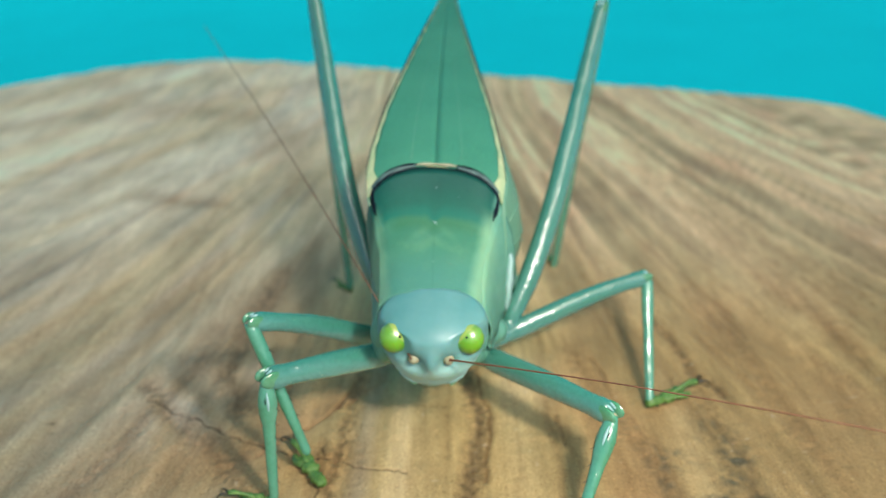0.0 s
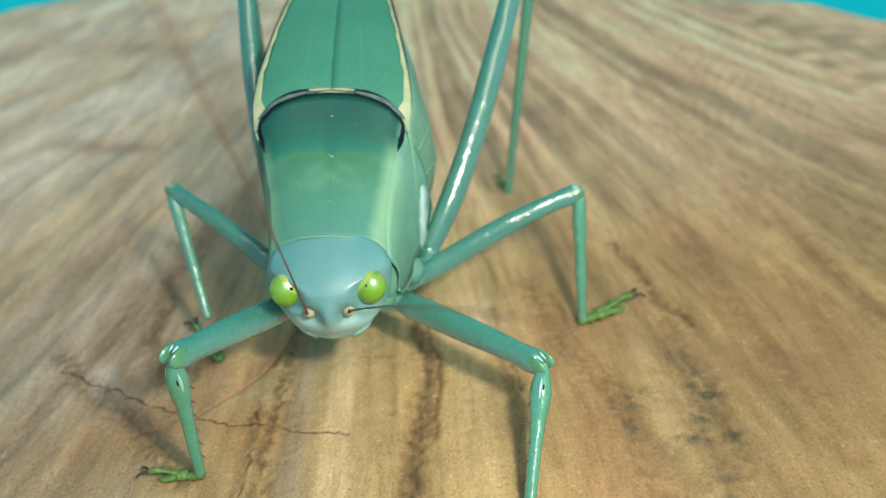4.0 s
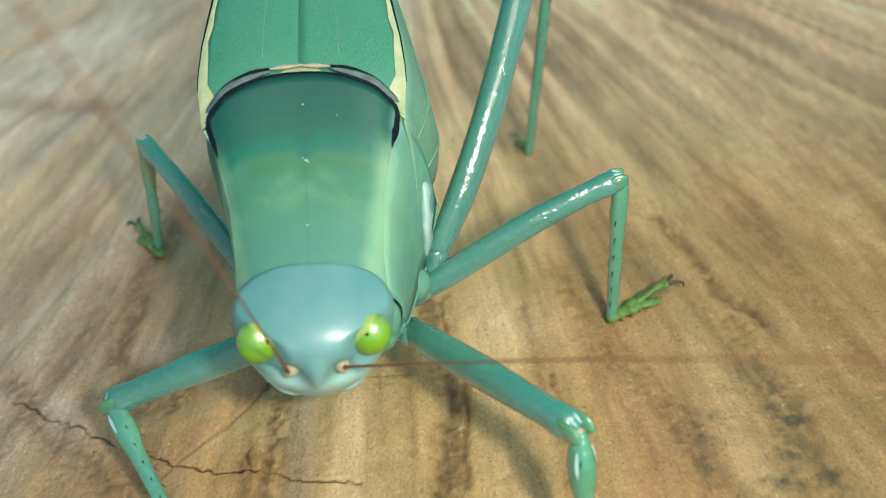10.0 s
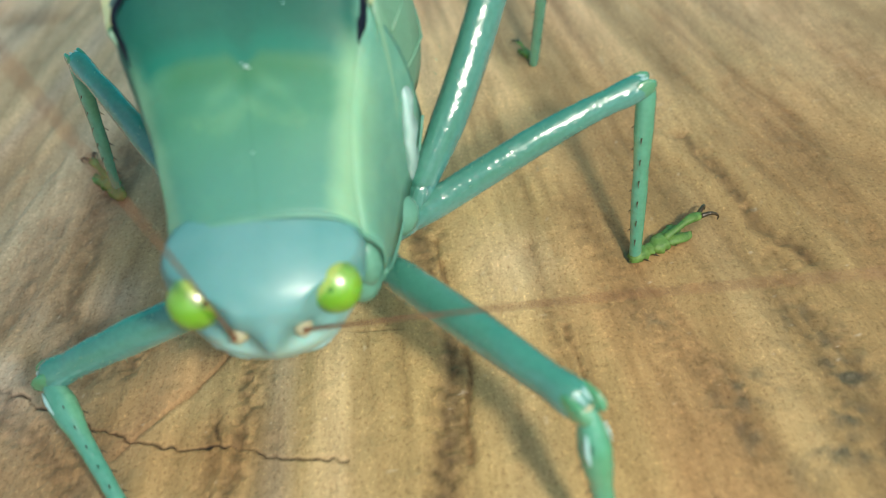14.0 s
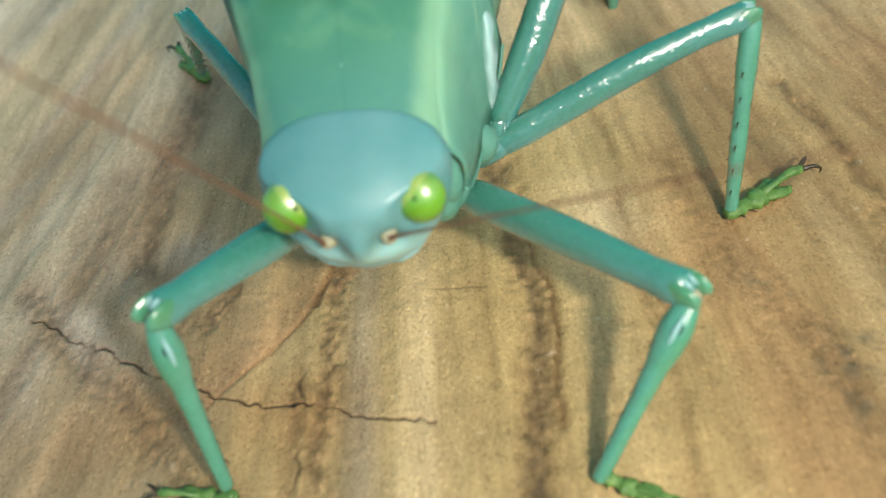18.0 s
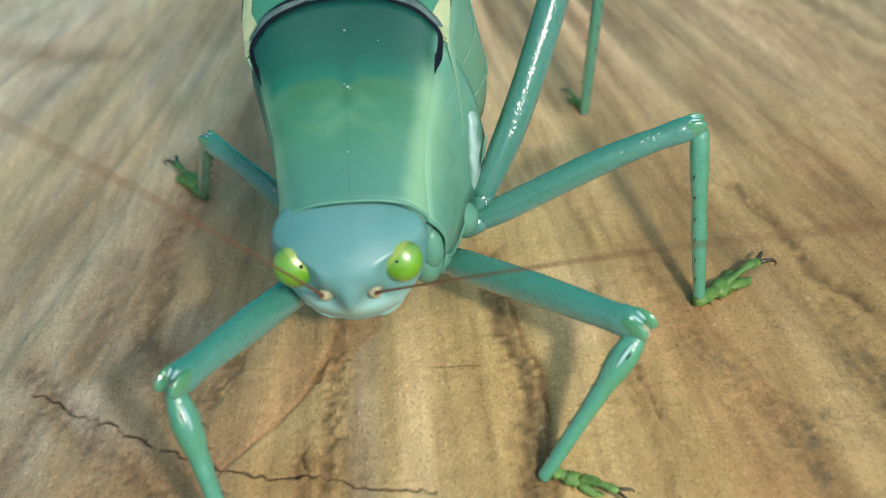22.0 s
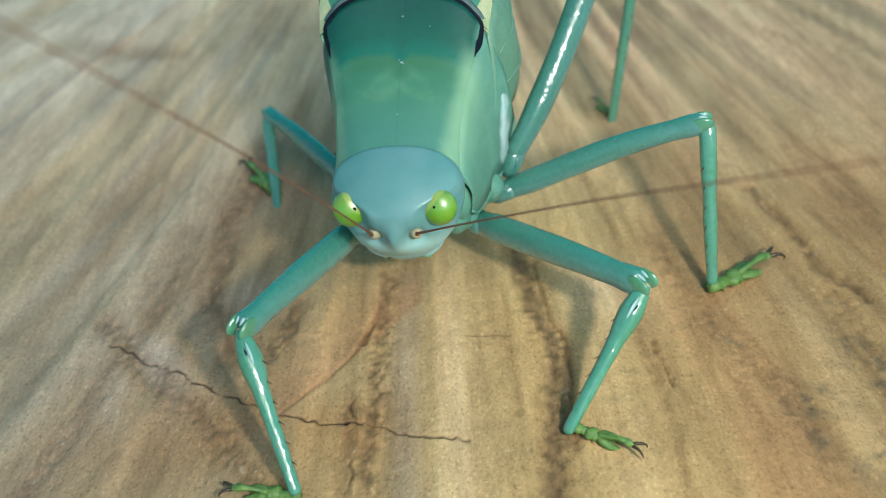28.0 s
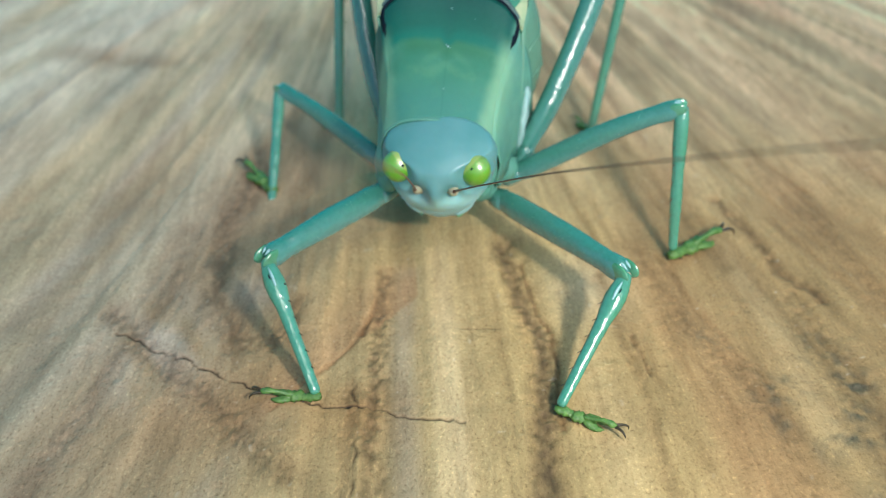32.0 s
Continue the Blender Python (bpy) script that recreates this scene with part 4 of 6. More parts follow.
for sgn in (-1, 1):
    bm = bmesh.new()
    rows_w, rows_s = [], []
    for i in range(41):
        s = i / 40
        y, z, w, d = wing_line(s)
        lean = 1.3 * s * s
        over = -0.14 * sgn * (1 - s)
        r = [(sgn * w * t + over * (1 - t) + lean, y - 1.3 * t * t * (1 - s), z + 0.006 * sgn * (1 - t) + 0.35 * (1 - s) * (1 - t * t) - 1.9 * t**3 * (1 - s) ** 4) for t in np.linspace(0, 1, 9)]
        rows_w.append(r)
        out, ys, zs = w, r[-1][1], r[-1][2]
        rise = min(1.0, s / 0.09)
        bulge = (2.7 if sgn > 0 else 0.6) * (0.25 + 0.75 * rise * rise * (3 - 2 * rise)) * (1 - 0.75 * s)
        rows_s.append([(lean + sgn * (out + bulge * math.sin(math.pi * min(0.85, 0.1 + 0.62 * t)) - (bulge * 0.31) * (1 - t) - (1.5 * (1 - s) ** 5 * min(1, 2 * t) if sgn < 0 else 0)), ys + (0.9 - 2.4 * (1 - s) ** 10) * t, zs - d * t - 0.02) for t in np.linspace(0, 1, 10)])
    loft(bm, rows_w, closed=False)
    wing = part("wing_cover", bm, WING, katydid, "leaf-like green wing cover folded over the back")
    so = wing.modifiers.new("thick", "SOLIDIFY")
    so.thickness = 0.05 * MM
    bm = bmesh.new()
    loft(bm, rows_s, closed=False)
    field = part("side_field", bm, WINGSIDE, wing, "pale grey-green side of the wing, hanging over the flank")
    so = field.modifiers.new("thick", "SOLIDIFY")
    so.thickness = 0.15 * MM
    for k in (3, 6):
        bm = bmesh.new()
        tube(bm, [Vector(r[k]) + Vector((sgn * 0.05, 0, 0)) for r in rows_s[1:34]], [0.09 - 0.002 * i for i in range(33)], 6)
        part("side_vein", bm, WINGSIDE, wing)
    bm = bmesh.new()
    tube(bm, [Vector(r[8]) + Vector((sgn * 0.01, 0, 0.07)) for r in rows_w[2:38]], [0.03 + 0.13 * math.sin(math.pi * min(1, 0.02 + i / 36)) for i in range(36)], 6)
    part("wing_edge", bm, INK, wing, "thin dark line along the wing's shoulder")
    # cream strip inside the dark shoulder line, widest at the root
    bm = bmesh.new()
    strip = []
    for i in range(0, 36):
        r = rows_w[i]
        width = max(0.12, 1.1 * math.exp(-i / 2.0) + 0.52 - 0.013 * i + 0.10 * math.sin(i * 2.3))
        out, inn = Vector(r[8]), Vector(r[6])
        inward = (inn - out).normalized()
        strip.append([out + inward * width * t + Vector((0, 0, 0.10 + 0.06 * math.sin(math.pi * t))) for t in (0, 0.25, 0.5, 0.75, 1.0)])
    loft(bm, strip, closed=False)
    part("cream_vein", bm, CREAM, wing, "cream-yellow band inside the dark wing edge")
    bm = bmesh.new()
    strip = []
    for k in range(9):
        p, nx = Vector(rows_w[0][k]), Vector(rows_w[2][k])
        d = (nx - p).normalized()
        width = (1.5, 1.3, 0.8, 0.5, 0.45, 0.5, 0.7, 1.2, 1.7)[k]
        strip.append([p + d * width * t + Vector((0, 0, 0.30 * (1 - t) ** 2 + 0.06 + 0.05 * math.sin(math.pi * t))) for t in (0.0, 0.2, 0.45, 0.7, 1.0)])
    loft(bm, strip, closed=False)
    part("wing_root", bm, CREAM, wing, "cream-coloured root of the wing cover")
    bm = bmesh.new()
    tube(bm, [Vector(rows_w[i][3]) + Vector((0, 0, -0.02)) for i in range(2, 34)], [0.04 - 0.001 * i for i in range(32)], 6)
    part("wing_vein", bm, WINGSIDE, wing)


# ---- legs: each piece runs along its own +y from the upper joint ----
def leg_piece(name, length, radii, mat, label, flat=1.0, bow=0.0, swing=0.0):
    bm = bmesh.new()
    n = 64
    st = [i / (n - 1) for i in range(n)]
    tube(bm, [(swing * 6.75 * s * (1 - s) ** 2, length * s, bow * math.sin(math.pi * s**1.4)) for s in st], [lerp(radii, s) for s in st], 18, flat)
    return part(name, bm, mat, katydid, label)


def femur(length, thick, bow, label, swing=0.0):
    f = leg_piece("femur", length, [(0, thick[0]), (0.12, thick[1]), (0.5, thick[2]), (0.85, thick[3]), (0.93, thick[3] * 1.10), (0.97, thick[3] * 1.02), (0.99, thick[3] * 0.72), (1, thick[3] * 0.3)], LEG, label, 0.85, bow, swing)
    for s in (-1, 1):
        bm = bmesh.new()
        ball(bm, (s * thick[3] * 0.56, length * 0.97, 0.12), (thick[3] * 0.30, thick[3] * 1.15, thick[3] * 0.78), 14, 10)
        part("knee_lobe", bm, KNEE, f, "yellow-green knee lobe")
    bm = bmesh.new()
    ball(bm, (0, length * 0.995, -thick[3] * 0.35), (thick[3] * 0.42, thick[3] * 0.5, thick[3] * 0.55), 12, 8)
    part("knee_joint", bm, SOCKET, f, "brownish joint skin")
    bm = bmesh.new()
    for a in (-0.9, -0.3, 0.35, 0.95):
        w = thick[3]
        tube(bm, spline([(w * 0.62 * math.sin(a), length * 0.93, w * 0.72 * math.cos(a) + 0.1), (w * 0.7 * math.sin(a), length * 0.975, w * 0.80 * math.cos(a) + 0.08), (w * 0.55 * math.sin(a), length * 1.01, w * 0.6 * math.cos(a))], 7), [0.03, 0.08, 0.11, 0.12, 0.11, 0.08, 0.03], 7)
    part("knee_fold", bm, FACE, f, "glossy pale folds of the knee")
    bm = bmesh.new()
    tube(bm, [(0, -1.8, -0.25), (0, -1.2, -0.2), (0, -0.5, -0.1), (0, 0.1, 0), (0, 0.7, 0.05)], [thick[0] * 0.45, thick[0] * 0.9, thick[0] * 0.98, thick[0] * 1.03, thick[0] * 0.9], 14)
    for a in (-0.8, 0.1, 0.9):
        w = thick[0]
        tube(bm, [(w * 0.9 * math.sin(a), -1.0, w * 0.8 * math.cos(a) - 0.2), (w * 1.0 * math.sin(a), -0.3, w * 0.95 * math.cos(a) - 0.1), (w * 0.95 * math.sin(a), 0.4, w * 0.9 * math.cos(a))], [0.05, 0.14, 0.06], 7)
    part("trochanter", bm, LEG, f, "glossy blue-green hip joint")
    rnd = random.Random(int(length * 10))
    bm = bmesh.new()
    for i in range(46):
        s = rnd.uniform(0.08, 0.92)
        a = rnd.uniform(0, 2 * math.pi)
        r = lerp([(0, thick[0]), (0.12, thick[1]), (0.5, thick[2]), (0.85, thick[3])], s)
        o = Vector((math.cos(a) * r * 0.8, s * length, math.sin(a) * r * 0.95 + bow * math.sin(math.pi * s)))
        tube(bm, [o, o + Vector((math.cos(a) * 0.22, 0.10, math.sin(a) * 0.22))], [0.025, 0.006], 3)
    tagged(part("hairs", bm, PALE, f, "tiny pale hairs"), kind="stuff")
    return f


def tibia(length, radii, spines, ear, label):
    t = leg_piece("tibia", length, radii, SHIN, label, 0.9)
    if ear:
        for s in (-1, 1):
            bm = bmesh.new()
            tube(bm, spline([(s * 0.42, length * 0.10, 0.45), (s * 0.55, length * 0.16, 0.45), (s * 0.42, length * 0.23, 0.4)], 7), [0.02, 0.05, 0.07, 0.08, 0.07, 0.05, 0.02], 8)
            part("ear_slit", bm, INK, t, "dark slit of the ear below the knee")
            bm = bmesh.new()
            tube(bm, spline([(s * 0.60, length * 0.08, 0.30), (s * 0.72, length * 0.16, 0.28), (s * 0.58, length * 0.25, 0.25)], 7), [0.03, 0.08, 0.11, 0.12, 0.11, 0.08, 0.03], 8)
            part("ear_rim", bm, FACE, t, "whitish rim of the ear slit")
    for side in (-1, 1):
        for k in range(spines):
            s = 0.22 + 0.72 * (k + 0.3 * (side > 0)) / spines
            r = lerp(radii, s)
            o = Vector((side * r * 0.75, s * length, -r * 0.55))
            bm = bmesh.new()
            tube(bm, [o, o + Vector((side * 0.16, 0.20, -0.10)), o + Vector((side * 0.26, 0.36, -0.14))], [0.05, 0.032, 0.006], 5)
            part("spine", bm, CLAW, t)
    return t


def gnarl(bm, rnd, much):
    """Knobbly, slightly torn outline."""
    for v in bm.verts:
        v.co += Vector((rnd.uniform(-1, 1), rnd.uniform(-1, 1), rnd.uniform(-0.7, 0.7))) * much * MM
    return bm


def tarsus(scale):
    """Foot lying along +y on the wood: flat pads, a two-lobed pad and a claw joint with two claws."""
    rnd = random.Random(int(scale * 100))
    bm = bmesh.new()
    tube(bm, spline([(0, -0.3, 0.34), (0.03, 0.25, 0.36), (-0.04, 0.7, 0.26), (0, 1.25, 0.22)], 9), [0.20, 0.27, 0.33, 0.26, 0.36, 0.30, 0.24, 0.30, 0.16], 14, 1.25)
    f = part("tarsus", gnarl(bm, rnd, 0.05), FOOT, katydid, "olive-green foot with small claws")
    bm = bmesh.new()
    tube(bm, spline([(0, 1.0, 0.24), (0.05, 1.45, 0.32), (-0.03, 1.8, 0.26), (0, 2.2, 0.20)], 8), [0.16, 0.27, 0.36, 0.28, 0.36, 0.32, 0.26, 0.14], 14, 1.5)
    part("foot_pad", gnarl(bm, rnd, 0.06), FOOT, f)
    for s in (-1, 1):
        bm = bmesh.new()
        tube(bm, spline([(s * 0.05, 1.8, 0.30), (s * 0.20, 2.2, 0.34), (s * 0.30, 2.6, 0.28), (s * 0.36, 3.05, 0.20), (s * 0.26, 3.5, 0.18)], 11), [0.12, 0.22, 0.27, 0.30, 0.31, 0.31, 0.29, 0.25, 0.20, 0.13, 0.04], 12, 1.1)
        for v in bm.verts:
            v.co.z *= 0.8
        part("foot_lobe", gnarl(bm, rnd, 0.06), FOOT, f)
        bm = bmesh.new()
        tube(bm, spline([(s * 0.08, 4.2, 0.66), (s * 0.28, 4.7, 0.76), (s * 0.46, 5.05, 0.55), (s * 0.44, 5.1, 0.18)], 9), [0.12, 0.12, 0.11, 0.10, 0.085, 0.07, 0.055, 0.035, 0.01], 7)
        part("claw", bm, CLAW, f, "hooked brown claw")
        bm = bmesh.new()
        for y in (0.35, 0.95, 1.5, 2.1):
            tube(bm, [(s * 0.28, y, 0.2), (s * 0.44, y + 0.10, 0.12), (s * 0.55, y + 0.22, 0.06)], [0.06, 0.035, 0.006], 5)
        part("bristles", bm, CLAW, f, "short dark bristles")
    bm = bmesh.new()
    tube(bm, spline([(0, 1.9, 0.42), (0.02, 2.7, 0.66), (0, 3.5, 0.80), (0, 4.3, 0.68)], 11), [0.18, 0.17, 0.15, 0.15, 0.14, 0.15, 0.17, 0.2, 0.23, 0.22, 0.12], 10, 1.2)
    part("claw_joint", gnarl(bm, rnd, 0.03), FOOT, f)
    f.scale = (scale, scale, scale)
    return f


THIGH = {"fore_left": 12.8, "fore_right": 15.2, "mid_left": 16.2, "mid_right": 16.4, "hind_left": 36.0, "hind_right": 36.0}
legs = {}
for key in ("fore_left", "fore_right"):
    legs[key] = (
        femur(THIGH[key], (1.0, 1.20, 1.18, 0.98), 0.12, "blue-green front thigh with a glossy highlight"),
        tibia(11.2, [(0, 0.40), (0.05, 0.58), (0.10, 0.72), (0.18, 0.86), (0.27, 0.78), (0.36, 0.60), (0.55, 0.50), (0.8, 0.46), (0.93, 0.42), (0.98, 0.42), (1, 0.24)], 6, True, "slim green front shin with spines"),
        tarsus(0.98),
    )
for key in ("mid_left", "mid_right"):
    legs[key] = (
        femur(THIGH[key], (0.85, 1.04, 1.0, 0.82), 0.45, "blue-green middle thigh with a glossy highlight"),
        tibia(12.9, [(0, 0.5), (0.06, 0.62), (0.25, 0.62), (0.45, 0.5), (0.6, 0.54), (0.9, 0.42), (0.98, 0.42), (1, 0.24)], 6, False, "slim green middle shin with spines"),
        tarsus(1.4),
    )
for key in ("hind_left", "hind_right"):
    legs[key] = (
        femur(THIGH[key], (0.95, 1.22, 1.25, 0.9), 0.0, "long blue-green hind thigh", 1.0 if key == "hind_right" else -1.4),
        tibia(37.0, [(0, 0.7), (0.05, 0.8), (0.4, 0.6), (0.9, 0.55), (0.985, 0.5), (1, 0.26)], 12, False, "long thin hind shin"),
        tarsus(0.8),
    )


def feeler(sgn):
    bm = bmesh.new()
    pts = spline([(0, 0, 0), (0, 1.2, 0.05), (0, 8, 0.2), (0, 20, 0.25), (0, 38, -0.3), (0, 58, -1.8)], 60)
    tube(bm, pts, [0.17 if i < 2 else 0.04 + 0.08 * math.exp(-i / 20) for i in range(60)], 7)
    return part("feeler", bm, FEELER, head, "long hair-thin reddish-brown feeler")


feelers = {"left": feeler(-1), "right": feeler(1)}


# ---- rows of the insect's motion ----
# time, place in metres and turn in degrees of the trunk, then of the head
BODY = [
    (0, -0.00082, -0.05090, 0.01296, -3.35, 4.72, 0.10),
    (0.5, -0.00090, -0.04973, 0.01204, -3.65, 5.62, 0.63),
    (1, -0.00068, -0.04962, 0.01190, -3.36, 5.31, 1.13),
    (1.5, -0.00127, -0.05072, 0.01230, -2.76, 4.97, 0.74),
    (2, -0.00169, -0.04930, 0.01223, -2.58, 5.26, 1.15),
    (2.5, -0.00263, -0.04863, 0.01237, -2.45, 5.74, -0.44),
    (3, -0.00196, -0.04975, 0.01221, -1.99, 5.42, -0.28),
    (3.5, -0.00401, -0.04893, 0.01288, -1.97, 5.09, 0.44),
    (4, -0.00333, -0.05005, 0.01254, -2.50, 5.33, 0.02),
    (4.5, -0.00312, -0.05193, 0.01332, -2.79, 4.30, -0.77),
    (5, -0.00340, -0.05172, 0.01323, -2.35, 4.44, -0.49),
    (5.5, -0.00403, -0.05123, 0.01303, -1.61, 5.14, 0.40),
    (6, -0.00466, -0.05075, 0.01284, -0.77, 5.73, 1.22),
    (6.5, -0.00495, -0.05059, 0.01274, -0.11, 5.54, 1.27),
    (7, -0.00449, -0.05105, 0.01230, 0.44, 5.77, 1.99),
    (7.5, -0.00438, -0.05129, 0.01211, 0.32, 4.80, 2.00),
    (8, -0.00427, -0.05103, 0.01224, -0.80, 4.63, 0.99),
    (8.5, -0.00427, -0.05117, 0.01225, -1.49, 4.85, 0.37),
    (9, -0.00438, -0.05100, 0.01219, -0.91, 4.71, 0.17),
    (9.5, -0.00414, -0.05103, 0.01201, 0.12, 4.92, 0.68),
    (10, -0.00424, -0.05131, 0.01206, 0.51, 4.78, 0.98),
    (10.5, -0.00423, -0.05137, 0.01214, 0.27, 5.33, 1.00),
    (11, -0.00397, -0.05126, 0.01195, -0.34, 5.82, 1.66),
    (11.5, -0.00412, -0.05069, 0.01170, -1.02, 7.56, 1.99),
    (12, -0.00462, -0.05054, 0.01140, -1.15, 6.58, 1.90),
    (12.5, -0.00439, -0.05174, 0.01220, 0.31, 7.05, 3.33),
    (13, -0.00446, -0.05194, 0.01302, 1.30, 4.15, 2.00),
    (13.5, -0.00435, -0.05209, 0.01320, 1.60, 3.65, 1.22),
    (14, -0.00437, -0.05187, 0.01311, 1.67, 3.64, 1.85),
    (14.5, -0.00364, -0.05119, 0.01294, 1.22, 3.34, 1.66),
    (15, -0.00374, -0.05063, 0.01279, 0.71, 3.26, 1.73),
    (15.5, -0.00396, -0.04944, 0.01248, 0.08, 2.87, 1.46),
    (16, -0.00417, -0.04824, 0.01217, -0.57, 2.48, 1.22),
    (16.5, -0.00427, -0.04768, 0.01202, -1.17, 2.45, 1.37),
    (17, -0.00520, -0.04618, 0.01214, -1.77, 2.32, 1.16),
    (17.5, -0.00508, -0.04697, 0.01220, -2.33, 2.63, 0.37),
    (18, -0.00501, -0.04798, 0.01269, -2.76, 2.58, 0.18),
    (18.5, -0.00554, -0.04684, 0.01267, -3.06, 1.92, 0.50),
    (19, -0.00527, -0.04676, 0.01242, -3.20, 1.38, 0.51),
    (19.5, -0.00511, -0.04712, 0.01223, -3.17, 1.19, -0.52),
    (20, -0.00648, -0.04558, 0.01171, -2.98, 1.06, -2.40),
    (20.5, -0.00574, -0.04520, 0.01082, -2.69, 0.52, -3.59),
    (21, -0.00588, -0.04454, 0.01069, -2.42, -0.34, -4.16),
    (21.5, -0.00603, -0.04471, 0.01111, -1.79, -0.60, -4.41),
    (22, -0.00648, -0.04418, 0.01086, -1.57, 0.52, -4.35),
    (22.5, -0.00611, -0.04446, 0.01107, -1.52, -0.33, -5.26),
    (23, -0.00679, -0.04300, 0.01091, -1.91, -0.92, -6.51),
    (23.5, -0.00670, -0.04221, 0.01089, -2.02, -1.74, -7.51),
    (24, -0.00728, -0.04147, 0.01069, -2.27, -1.41, -7.16),
    (24.5, -0.00787, -0.04097, 0.01086, -2.65, -0.74, -8.21),
    (25, -0.00761, -0.04127, 0.01083, -2.94, -1.71, -8.75),
    (25.5, -0.00813, -0.04116, 0.01114, -2.86, -0.81, -8.86),
    (26, -0.00815, -0.04099, 0.01103, -2.78, -0.17, -8.32),
    (26.5, -0.00815, -0.04072, 0.01085, -2.85, 0.37, -7.93),
    (27, -0.00814, -0.04046, 0.01066, -2.89, 0.91, -7.54),
    (27.5, -0.00816, -0.04027, 0.01056, -2.80, 1.55, -7.00),
    (28, -0.00725, -0.04067, 0.01055, -2.72, 1.12, -6.93),
    (28.5, -0.00801, -0.03961, 0.01033, -3.15, 2.03, -7.84),
    (29, -0.00765, -0.03966, 0.01077, -2.51, 2.82, -5.40),
    (29.5, -0.00815, -0.03765, 0.01107, -3.14, 3.49, -6.95),
    (30, -0.00532, -0.03639, 0.01018, -3.85, 3.98, -7.39),
    (30.5, -0.00453, -0.03621, 0.01009, -4.20, 4.78, -7.32),
    (31, -0.00493, -0.03529, 0.01068, -4.62, 5.62, -7.96),
    (31.5, -0.00438, -0.03540, 0.01056, -5.01, 5.65, -8.13),
    (32, -0.00404, -0.03582, 0.01071, -4.97, 5.50, -7.70),
]
